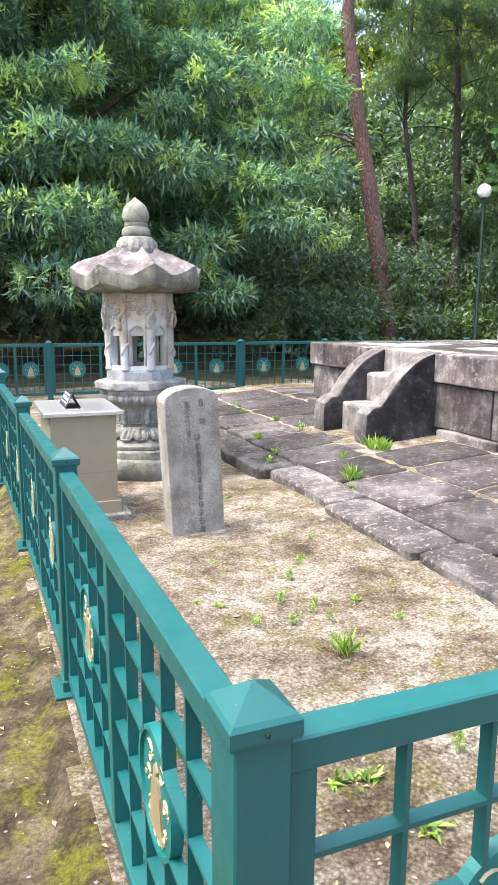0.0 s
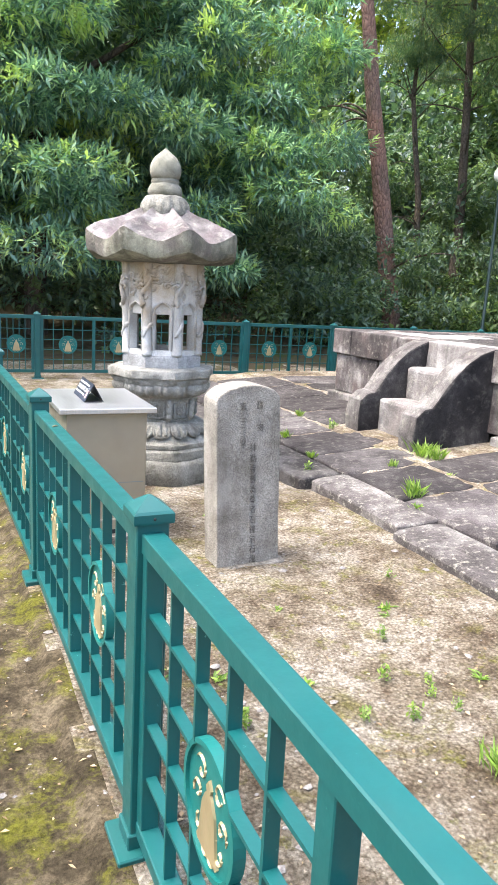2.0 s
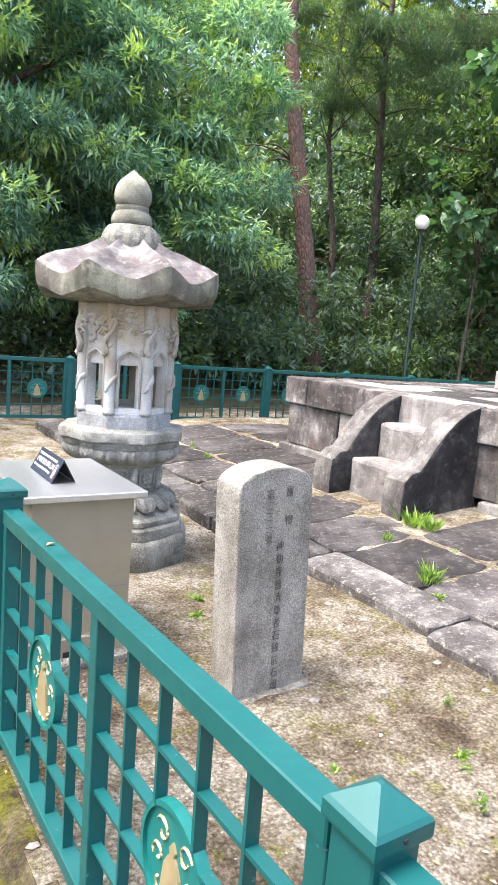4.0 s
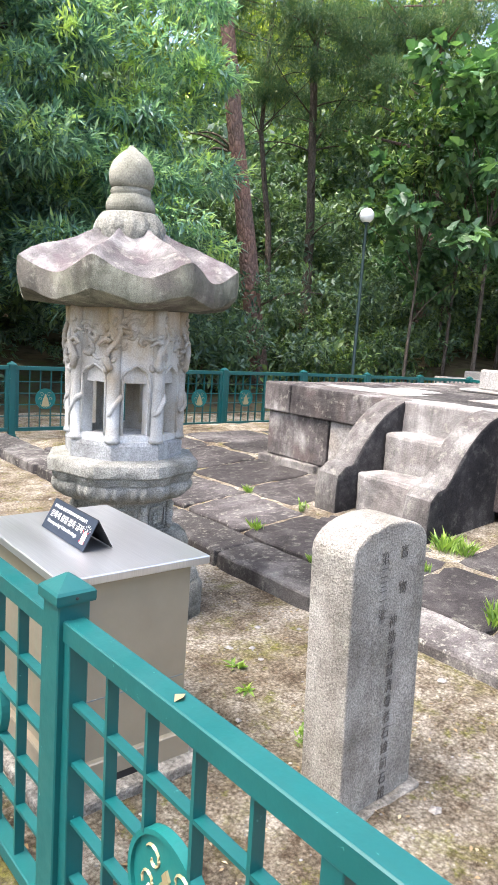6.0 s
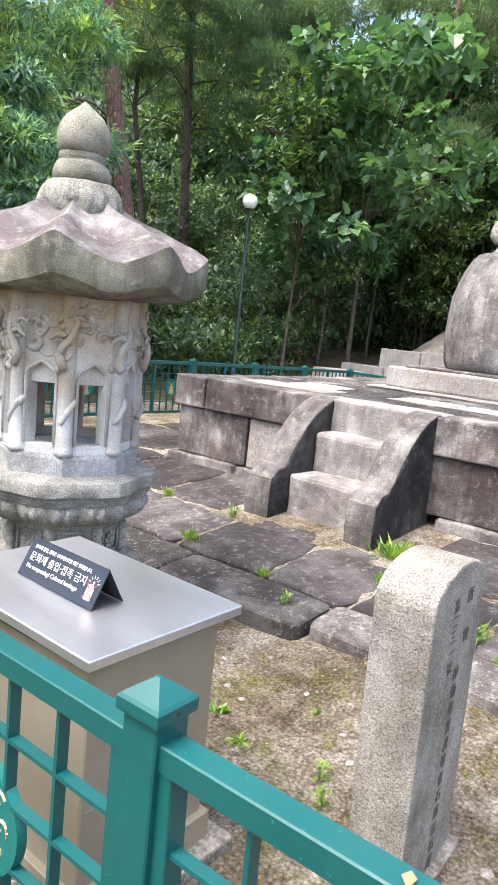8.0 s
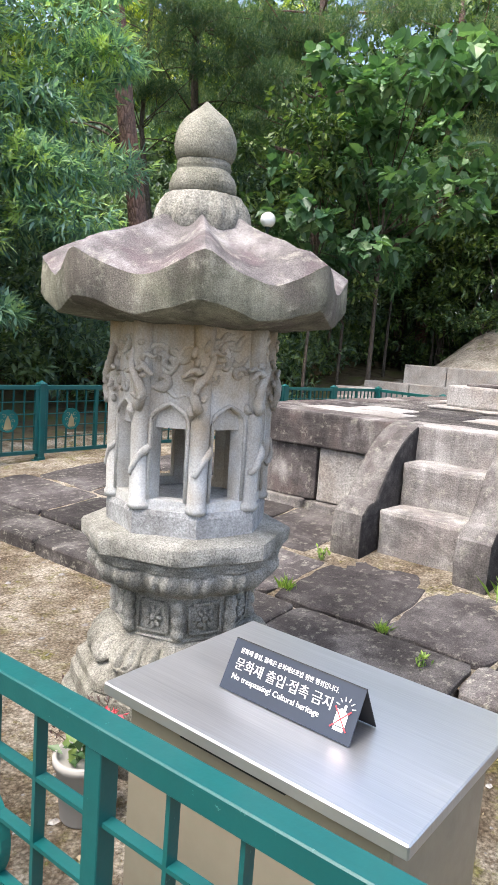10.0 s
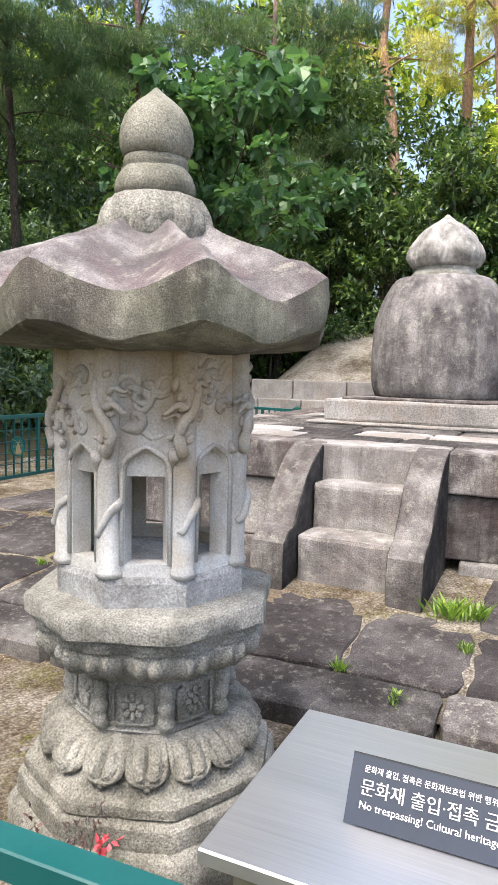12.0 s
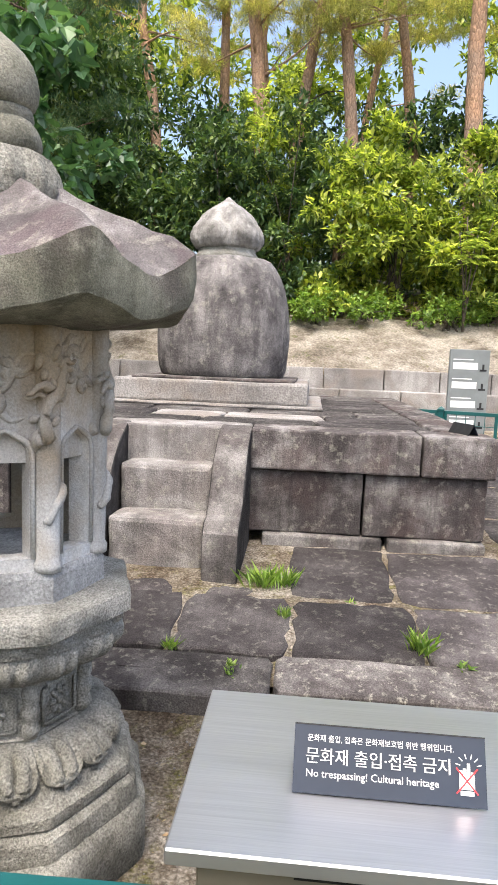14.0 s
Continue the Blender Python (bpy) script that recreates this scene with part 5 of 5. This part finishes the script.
def pine(at, height, trunk_pts, r, crowns, needle_mat, label, tufts=900, bark_mat=None, bare=5, limbs=40):
    t = thing("pine_tree", label, "tree")
    part("trunk", limb(trunk_pts, r, r * 0.35, 12), bark_mat or PINE_BARK, t, "", True)
    rnd = random.Random(int(at[0] * 10))
    for k in range(bare):                                            # dead snags along the stem
        i = rnd.randrange(3, len(trunk_pts) - 1)
        s = Vector(trunk_pts[i])
        a, ln = rnd.uniform(0, 6.28), rnd.uniform(0.7, 1.9)
        e = s + Vector((math.cos(a) * ln, math.sin(a) * ln, rnd.uniform(-0.1, 0.6)))
        part("snag", limb(bezier(s, (s + e) / 2 + Vector((0, 0, 0.35)), e, 7), r * 0.16, r * 0.05, 5), GREY_BARK, t, "bare dead branch", True)
    for c, rad in crowns[:limbs]:
        c = Vector(c)
        want = c.z - rnd.uniform(0.0, 1.2)
        i = min(range(len(trunk_pts) - 1), key=lambda k: abs((trunk_pts[k][2] + trunk_pts[k + 1][2]) / 2 - want))
        s = Vector(trunk_pts[i]).lerp(Vector(trunk_pts[i + 1]), rnd.random())
        part("limb", limb(bezier(s, (s + c) / 2 + Vector((rnd.uniform(-0.3, 0.3), rnd.uniform(-0.3, 0.3), rnd.uniform(-0.25, 0.35))), c, 7), r * 0.17, r * 0.05, 6), bark_mat or PINE_BARK, t, "", True)
    p, d = clumped(np.array([c for c, _ in crowns]), np.array([q for _, q in crowns]), tufts, 0.4, 0.3)
    part("crown", leaf_mesh("crown", *sprays(p, d, 18, 0.20, 0.085, 1.0, -0.1)), needle_mat, t)
    return t


def stem(points, n=16):
    out = []
    for (a, b) in zip(points, points[1:]):
        for t in np.linspace(0, 1, max(3, n // len(points)), endpoint=False):
            out.append(tuple(a[k] + (b[k] - a[k]) * t for k in range(3)))
    return out + [tuple(points[-1])]


def pine_crowns(cx, cy, z0, z1, n, spread, r0, r1):
    return [((cx + RNG.uniform(-spread, spread), cy + RNG.uniform(-spread, spread), RNG.uniform(z0, z1)), RNG.uniform(r0, r1)) for _ in range(n)]


# the tall leaning red pine behind the far fence
pine((9.6, 14.8), 12, stem([(9.72, 14.8, 0.1), (9.5, 14.8, 1.2), (9.02, 14.8, 3.4), (8.5, 14.8, 5.75), (8.15, 14.8, 7.6), (8.3, 14.9, 9.2), (8.1, 15, 11.5)]), 0.24,
     pine_crowns(8.5, 15, 8.3, 12.5, 16, 2.6, 0.5, 0.9), NEEDLE, "tall red pine with a leaning scaly trunk", 1300, None, 6)
pine((13.8, 18), 12, stem([(13.9, 18, 0.8), (13.85, 18, 4.2), (13.5, 18, 8.9), (13.6, 18, 12)]), 0.17, pine_crowns(13.5, 18, 8.2, 12.8, 18, 2.6, 0.5, 1.0), NEEDLE, "slender dark pine with bare lower branches", 1500, GREY_BARK, 18)
pine((12.6, 18.4), 12, stem([(12.9, 18.4, 0.8), (12.6, 18.4, 4.3), (12.1, 18.4, 6.8), (12, 18, 11)]), 0.11, pine_crowns(12, 18.4, 7.2, 11, 12, 2.0, 0.5, 0.8), NEEDLE, "thin grey pine with dead branches", 1100, GREY_BARK, 16)
pine((16.6, 16), 12, stem([(16.4, 16, 1.2), (16.8, 16, 3.4), (16.9, 16, 5.4), (16.4, 16, 8.6), (16.2, 16, 12)]), 0.2, pine_crowns(16.4, 16, 6.6, 12, 28, 3.2, 0.6, 1.0), NEEDLE, "leaning dark pine with layered needles", 2800, None, 5)
pine((18.6, 13.2), 12, stem([(18.6, 13.2, 1.4), (18.5, 13.2, 4.4), (18.8, 13.1, 8.0), (18.7, 13, 12.5)]), 0.19, pine_crowns(18.6, 13, 6.4, 12.3, 28, 3.0, 0.6, 1.0), NEEDLE, "dark pine with dense layered needles", 2800, None, 6)
# pines on the slope behind the stupa, sunlight painted into bark and needles
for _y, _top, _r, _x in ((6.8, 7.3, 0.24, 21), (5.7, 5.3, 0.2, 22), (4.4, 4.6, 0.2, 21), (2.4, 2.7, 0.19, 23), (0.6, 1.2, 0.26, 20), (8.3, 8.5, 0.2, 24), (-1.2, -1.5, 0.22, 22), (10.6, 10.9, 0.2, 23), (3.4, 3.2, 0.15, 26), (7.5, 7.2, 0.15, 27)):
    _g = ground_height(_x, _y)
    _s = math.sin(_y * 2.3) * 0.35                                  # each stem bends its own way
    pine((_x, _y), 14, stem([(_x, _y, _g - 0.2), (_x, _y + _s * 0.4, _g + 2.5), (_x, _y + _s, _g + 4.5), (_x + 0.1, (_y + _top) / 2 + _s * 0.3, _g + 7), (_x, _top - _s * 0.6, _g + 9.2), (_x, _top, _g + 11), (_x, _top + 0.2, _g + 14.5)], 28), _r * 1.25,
         pine_crowns(_x, _top, _g + 7.6, _g + 13.8, 22, 2.8, 0.4, 0.85), SUN_PAINTED_NEEDLE, "tall pine with sunlight painted into its warm trunk and yellowish needles", 1000, SUN_PAINTED_BARK, 4, 10)

# broad-leaved shrubs and saplings on the bank
_c, _r = clump_field(34, (10.9, 9.6, 2.6), (15.5, 13.6, 7.4), 0.35, 0.75, lambda x, y, z: ((x - 13.2) / 2.6) ** 2 + ((z - 5.0) / 2.6) ** 2 < 1)
broad_tree("paulownia_tree", "young tree with large lobed bright green leaves", (13.9, 12.2), 6.5, _c, _r, 540, 4, 0.28, 0.85, BROAD_LEAF, 0.06, spread=1.0, hang=0.3)
for _x, _y, _h in ((12.4, 13.0, 5.0), (14.0, 13.1, 5.6), (16.1, 13.0, 5.5), (15.2, 14.2, 6.0)):
    _c, _r = clump_field(16, (_x - 1.2, _y - 1.0, 2.6), (_x + 1.2, _y + 1.2, 6.8), 0.35, 0.7)
    broad_tree("sapling", "thin-stemmed sapling with sparse green leaves", (_x, _y), _h, _c, _r, 520, 5, 0.2, 0.5, BROAD_LEAF if _x > 13 else BUSH_LEAF, 0.045, lean=(0.3, 0))


def bush(at, size, count, mat, length, label, width=0.42, lift=0.0):
    x, y = at
    g = ground_height(x, y) + lift
    t = thing("bush", label, "bush", group="bushes on the bank")
    c, r = clump_field(int(8 + 6 * size[0] * size[2]), (x - size[0], y - size[1], g + 0.15), (x + size[0], y + size[1], g + size[2]), 0.28, 0.62,
                       lambda a, b, z: ((a - x) / size[0]) ** 2 + ((b - y) / size[1]) ** 2 + max(0, (z - g - size[2] * 0.45) / (size[2] * 0.55)) ** 2 < 1)
    stems = []
    for i in range(min(9, len(c))):
        e = Vector(c[i])
        stems.append(limb(bezier((x + RNG.uniform(-0.2, 0.2), y + RNG.uniform(-0.2, 0.2), g - 0.1), (x, y, g + size[2] * 0.5), e, 6), 0.03, 0.008, 5))
    for bm in stems:
        part("stem", bm, GREY_BARK, t, "", True)
    p, d = clumped(np.array(c), np.array(r), count, 0.75, 0.4)
    p[:, 2] = np.maximum(p[:, 2], g + 0.02)
    part("foliage", leaf_mesh("foliage", *sprays(p, d, 6, length, width, 0.95, 0.15)), mat, t)


# the yellow-green ones carry painted sunlight in their leaf colour
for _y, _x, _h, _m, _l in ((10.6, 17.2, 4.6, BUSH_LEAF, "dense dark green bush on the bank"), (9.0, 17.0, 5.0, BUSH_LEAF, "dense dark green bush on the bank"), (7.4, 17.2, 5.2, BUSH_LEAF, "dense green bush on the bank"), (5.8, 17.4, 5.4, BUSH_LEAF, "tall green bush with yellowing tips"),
                           (4.5, 17.0, 4.6, SUN_PAINTED_LEAF, "leafy bush on the bank with sunlight painted into its yellow-green"), (3.1, 17.2, 5.4, SUN_PAINTED_LEAF, "leafy bush on the bank with sunlight painted into its yellow-green"), (1.6, 16.8, 4.8, SUN_PAINTED_LEAF, "leafy bush on the bank with sunlight painted into its yellow-green"), (0.1, 17.0, 5.2, SUN_PAINTED_LEAF, "leafy bush on the bank with sunlight painted into its yellow-green"),
                           (6.6, 18.6, 7.2, SUN_PAINTED_LEAF, "tall shrub among the pines painted in sunlit yellow-green"), (-1.4, 17.4, 5.0, SUN_PAINTED_LEAF, "leafy bush on the bank with sunlight painted into its yellow-green"), (12.2, 17.6, 4.8, BUSH_LEAF, "dense dark green bush on the bank"), (13.8, 18.4, 5.0, BUSH_LEAF, "dense dark green bush on the bank")):
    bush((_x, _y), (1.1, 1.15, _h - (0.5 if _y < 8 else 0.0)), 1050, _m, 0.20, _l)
for _y, _x, _h in ((5.0, 15.6, 0.5), (3.9, 15.8, 0.45), (2.0, 15.7, 0.5), (0.9, 15.9, 0.5), (6.4, 16.0, 0.4), (8.6, 15.8, 0.5), (10.2, 15.6, 0.55)):
    bush((_x, _y), (0.45, 0.6, _h), 170, WEED if _y < 6 else BUSH_LEAF, 0.12, "low leafy green weeds at the top of the bank", 0.5)


def pinnate_shrub(at, height, label):
    """A thin-stemmed shrub whose long leaves carry paired leaflets."""
    x, y = at
    g = ground_height(x, y)
    t = thing("sumac_shrub", label, "shrub")
    rnd = random.Random(21)
    base, way, ups = [], [], []
    for k in range(4):
        top = Vector((x + rnd.uniform(-0.35, 0.25), y + rnd.uniform(-0.7, 0.7), g + height * rnd.uniform(0.55, 1.0)))
        part("stem", limb(bezier((x, y, g - 0.1), (x, y, g + height * 0.4), top, 8), 0.028, 0.012, 6), GREY_BARK, t, "", True)
        for j in range(9):
            a, ln = rnd.uniform(0, 6.28), rnd.uniform(0.55, 0.85)
            out = Vector((math.cos(a), math.sin(a), rnd.uniform(-0.1, 0.5))).normalized()
            o = top - Vector((0, 0, rnd.uniform(0, height * 0.3)))
            side = out.cross(Vector((0, 0, 1))).normalized()
            for q in range(10):
                p = o + out * ln * (0.15 + 0.085 * q) - Vector((0, 0, 0.30 * ln * (q / 10) ** 2))
                for sg in (-1, 1):
                    base.append(p)
                    way.append(side * sg + out * 0.45 - Vector((0, 0, 0.25)))
                    ups.append(Vector((rnd.uniform(-0.2, 0.2), rnd.uniform(-0.2, 0.2), 1)))
    n = len(base)
    part("foliage", leaf_mesh("foliage", np.array(base), np.array(way), np.array(ups), RNG.uniform(0.13, 0.20, n), RNG.uniform(0.045, 0.065, n), 0.15, 0.15), SUN_PAINTED_LEAF, t, "long leaves of paired leaflets")


pinnate_shrub((15.5, 1.75), 2.5, "yellow-green shrub with long feathery compound leaves on the bank")


# undergrowth behind the far fence and the deep wood beyond
def thicket(name, label, count, lo, hi, n_clumps, r0, r1, per, length, width, mat, keep=None, sit=True):
    c, r = clump_field(n_clumps, lo, hi, r0, r1, keep)
    c = np.array(c)
    if sit:
        c[:, 2] += np.array([ground_height(a[0], a[1]) for a in c])
    p, d = clumped(c, np.array(r), count, 0.7, 0.35)
    part_ob = part(name, leaf_mesh(name, *sprays(p, d, per, length, width, 1.0, 0.2)), mat)
    tagged(part_ob, label, "foliage", kind="stuff")


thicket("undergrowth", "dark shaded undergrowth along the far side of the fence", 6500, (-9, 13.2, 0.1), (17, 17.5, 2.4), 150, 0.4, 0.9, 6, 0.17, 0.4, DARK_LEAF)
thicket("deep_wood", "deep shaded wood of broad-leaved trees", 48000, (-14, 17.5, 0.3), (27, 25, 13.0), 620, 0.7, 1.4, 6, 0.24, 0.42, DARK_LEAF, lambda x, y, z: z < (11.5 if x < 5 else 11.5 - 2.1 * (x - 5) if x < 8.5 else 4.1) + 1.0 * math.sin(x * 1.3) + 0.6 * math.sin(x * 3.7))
thicket("hill_wood", "wooded hillside behind the bank", 17000, (19, -9, 0.3), (27, 17, 9.6), 330, 0.8, 1.5, 6, 0.26, 0.42, BUSH_LEAF, lambda x, y, z: z < 5.4 + 3.9 * smooth_step(8.5, 12.0, y) + 0.5 * math.sin(y * 1.7))
thicket("slope_scrub", "low green scrub on the shaded foot of the slope", 4200, (7.5, 13.6, 0.0), (19, 19, 0.75), 110, 0.45, 0.8, 6, 0.17, 0.4, BUSH_LEAF)
thicket("slope_wood", "dark mixed wood on the slope beside the bank", 15000, (20, 12.5, 3.0), (30, 27, 13.5), 190, 0.8, 1.5, 6, 0.26, 0.4, BUSH_LEAF, lambda x, y, z: z < 11.5 + 1.6 * math.sin(y * 1.1 + x))
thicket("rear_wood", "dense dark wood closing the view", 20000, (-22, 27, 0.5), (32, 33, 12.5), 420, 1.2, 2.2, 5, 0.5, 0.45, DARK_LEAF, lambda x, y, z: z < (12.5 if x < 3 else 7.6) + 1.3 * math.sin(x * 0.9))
thicket("upper_wood", "yellow-green tree tops between the pine trunks with sunlight painted in", 20000, (4, 34, 5), (46, 39, 19.5), 260, 1.0, 2.2, 5, 0.5, 0.42, SUN_PAINTED_LEAF, lambda x, y, z: z < 17 + 2.0 * math.sin(x * 0.7))
thicket("side_wood", "dark wood beyond the path", 7000, (-13, 13.5, 0.4), (-3.0, 20, 6.2), 100, 0.7, 1.3, 7, 0.19, 0.26, CHESTNUT)
thicket("far_wood", "yellowish tree tops far up the slope with sunlight painted in", 7500, (27, -14, 3), (36, 24, 16), 150, 1.0, 1.8, 5, 0.42, 0.4, SUN_PAINTED_LEAF)


# ---- weeds, pot plant, litter ----
def weed(at, kind, size, z=None):
    x, y = at
    g = ground_height(x, y) if z is None else z
    label = {"grass": "tuft of bright green grass blades", "leafy": "small leafy green weed", "rosette": "flat rosette of green leaves"}[kind]
    w = thing("weed", label, "weed", (x, y, g), group="weeds")
    n = {"grass": 54, "leafy": 46, "rosette": 18}[kind]
    b = RNG.normal(scale=size * 0.16, size=(n, 3))
    b[:, 2] = 0
    d = unit(n)
    d[:, 2] = np.abs(d[:, 2]) + {"grass": 1.1, "leafy": 0.45, "rosette": 0.12}[kind]
    if kind == "leafy":
        b[:, 2] = RNG.uniform(0, size * 0.75, n)
    ln = size * RNG.uniform(0.5, 1.1, n) * {"grass": 0.95, "leafy": 0.40, "rosette": 0.62}[kind]
    up = np.tile([0.0, 0.0, 1.0], (n, 1)) + unit(n) * 0.4
    part("tuft", leaf_mesh("tuft", b, d, up, ln, ln * {"grass": 0.085, "leafy": 0.36, "rosette": 0.28}[kind], 0.2, 0.15), WEED, w)


for _x, _y, _k, _s in ((1.36, 2.31, "grass", 0.13), (1.33, 2.88, "leafy", 0.07), (1.42, 2.72, "leafy", 0.05), (1.46, 2.62, "leafy", 0.05), (1.36, 4.8, "rosette", 0.09), (1.30, 4.40, "leafy", 0.075),
                       (0.72, 1.45, "rosette", 0.08), (0.95, 1.62, "rosette", 0.09), (0.66, 1.25, "leafy", 0.06), (1.75, 2.5, "rosette", 0.06), (0.55, 3.4, "leafy", 0.09), (0.6, 3.15, "rosette", 0.07), (1.72, 4.7, "rosette", 0.06),
                       (1.85, 3.6, "leafy", 0.05), (1.2, 3.5, "rosette", 0.05), (0.42, 6.4, "grass", 0.12), (3.2, 10.4, "grass", 0.18), (5.1, 10.5, "grass", 0.2), (1.9, 6.4, "grass", 0.1), (1.95, 1.9, "rosette", 0.07), (0.95, 3.0, "rosette", 0.05),
                       (1.28, 2.63, "leafy", 0.07), (1.12, 2.68, "leafy", 0.06), (1.67, 3.36, "rosette", 0.07), (1.50, 3.14, "leafy", 0.07), (1.03, 2.93, "rosette", 0.06),
                       (0.72, 2.77, "leafy", 0.09), (0.74, 3.06, "rosette", 0.07), (1.67, 2.75, "rosette", 0.07), (1.47, 2.80, "leafy", 0.05), (1.02, 1.59, "rosette", 0.11), (1.38, 1.61, "leafy", 0.08), (1.09, 1.36, "rosette", 0.10),
                       (2.3, 3.46, "leafy", 0.05), (1.63, 3.31, "rosette", 0.05), (1.45, 4.97, "rosette", 0.10), (1.41, 4.47, "leafy", 0.08), (0.8, 1.9, "rosette", 0.07), (1.7, 1.75, "rosette", 0.08), (0.55, 1.9, "grass", 0.06)):
    weed((_x, _y), _k, _s)
for _x, _y, _k, _s in ((3.27, 5.22, "grass", 0.19), (3.31, 5.12, "grass", 0.17), (3.34, 5.28, "grass", 0.13), (2.63, 4.45, "grass", 0.17), (2.31, 5.30, "leafy", 0.08), (2.60, 6.26, "grass", 0.12), (3.12, 6.36, "leafy", 0.11), (3.14, 7.02, "grass", 0.10), (2.52, 4.28, "rosette", 0.10), (3.15, 4.75, "rosette", 0.06), (2.5, 5.6, "grass", 0.08), (2.9, 5.1, "grass", 0.09), (3.05, 7.8, "grass", 0.08), (3.14, 8.3, "leafy", 0.08)):
    weed((_x, _y), _k, _s, slab_z(_x) - 0.015)

pot = thing("flower_pot", "grey round pot with a leafy green plant", "potted plant", (0.765, 5.69, ground_height(0.77, 5.69)))
part("pot", lathe([(0.062, 0), (0.068, 0.01), (0.085, 0.18), (0.095, 0.185), (0.095, 0.207), (0.084, 0.21), (0.080, 0.18), (0.01, 0.18)], 28), POT, pot, "", True)
_b = RNG.normal(scale=0.038, size=(46, 3)) + np.array([0, 0, 0.22])
_d = unit(46)
_d[:, 2] = np.abs(_d[:, 2]) + 0.25
part("foliage", leaf_mesh("foliage", _b, _d, unit(46) * 0.3 + np.array([0, 0, 1.0]), RNG.uniform(0.04, 0.085, 46), RNG.uniform(0.02, 0.038, 46), 0.2, 0.2), BUSH_LEAF, pot, "broad green leaves")
flower = thing("red_flower", "small twiggy plant with dark reddish leaves and one red bloom", "flower", (0.885, 5.80, ground_height(0.885, 5.8)))
_rnd = random.Random(12)
_tips = []
for _k in range(9):
    _a, _q = _rnd.uniform(0, 6.28), _rnd.uniform(0.04, 0.15)
    _e = (math.cos(_a) * _q, math.sin(_a) * _q, _rnd.uniform(0.20, 0.31))
    _tips.append(_e)
    part("twig", tube(bezier((0, 0, -0.01), (_e[0] * 0.3, _e[1] * 0.3, 0.14), _e, 6), 0.004, 5, 0.0015), GREY_BARK, flower)
_b = np.repeat(np.array(_tips), 12, axis=0) + RNG.normal(scale=0.022, size=(108, 3))
_d = unit(108)
_d[:, 2] = np.abs(_d[:, 2]) + 0.2
part("foliage", leaf_mesh("foliage", _b, _d, unit(108) * 0.4 + np.array([0, 0, 1.0]), RNG.uniform(0.014, 0.034, 108), RNG.uniform(0.006, 0.012, 108), 0.2, 0.1), RED_LEAF, flower, "small dark reddish leaves")
_b = RNG.normal(scale=0.012, size=(22, 3)) + np.array([0.02, -0.06, 0.25])
part("blossom", leaf_mesh("blossom", _b, unit(22), unit(22), RNG.uniform(0.018, 0.028, 22), RNG.uniform(0.012, 0.018, 22)), PETAL, flower, "red petals")


def litter():
    n = 3800
    x, y = RNG.uniform(-0.9, 2.2, n), RNG.uniform(0.9, 9.5, n)
    z = np.array([ground_height(a, b) for a, b in zip(x, y)]) + 0.004
    b = np.stack([x, y, z], axis=1)
    d = unit(n)
    d[:, 2] *= 0.15
    ln = RNG.uniform(0.006, 0.028, n)
    me = leaf_mesh("leaf_litter", b, d, np.tile([0.0, 0.0, 1.0], (n, 1)) + unit(n) * 0.3, ln, ln * RNG.uniform(0.15, 0.7, n))
    tagged(part("leaf_litter", me, DRY), "scattered dry leaf bits and pine straw on the sand", "litter", kind="stuff")
    verts, faces = [], []
    rnd = random.Random(3)
    for i in range(2600):
        px, py = rnd.uniform(-0.7, 2.12), rnd.uniform(0.8, 9.0)
        r = rnd.uniform(0.003, 0.008) if rnd.random() < 0.93 else rnd.uniform(0.012, 0.025)
        g = ground_height(px, py) + r * 0.2
        k = len(verts)
        a = rnd.uniform(0, 6.28)
        for j in range(5):
            rr = r * rnd.uniform(0.7, 1.3)
            verts.append((px + rr * math.cos(a + j * 1.257), py + rr * 0.8 * math.sin(a + j * 1.257), g))
        verts.append((px, py, g + r * rnd.uniform(0.35, 0.6)))
        faces += [(k + j, k + (j + 1) % 5, k + 5) for j in range(5)]
    me = bpy.data.meshes.new("pebbles")
    me.from_pydata(verts, [], faces)
    tagged(part("pebbles", me, FAR_STONE), "pale pebbles scattered over the sandy yard", "pebbles", kind="stuff")


litter()
fallen = thing("fallen_leaf", "small dry yellow leaf lying on the fence rail", "leaf", (0.270, 3.69, 0.8135))
part("blade", leaf_mesh("blade", np.array([[-0.014, 0.0, 0.001]]), np.array([[1.0, 0.3, 0.12]]), np.array([[0.0, 0.1, 1.0]]), np.array([0.03]), np.array([0.02])), DRY, fallen)
terrace_blocks()
terrace_paving()
pave()
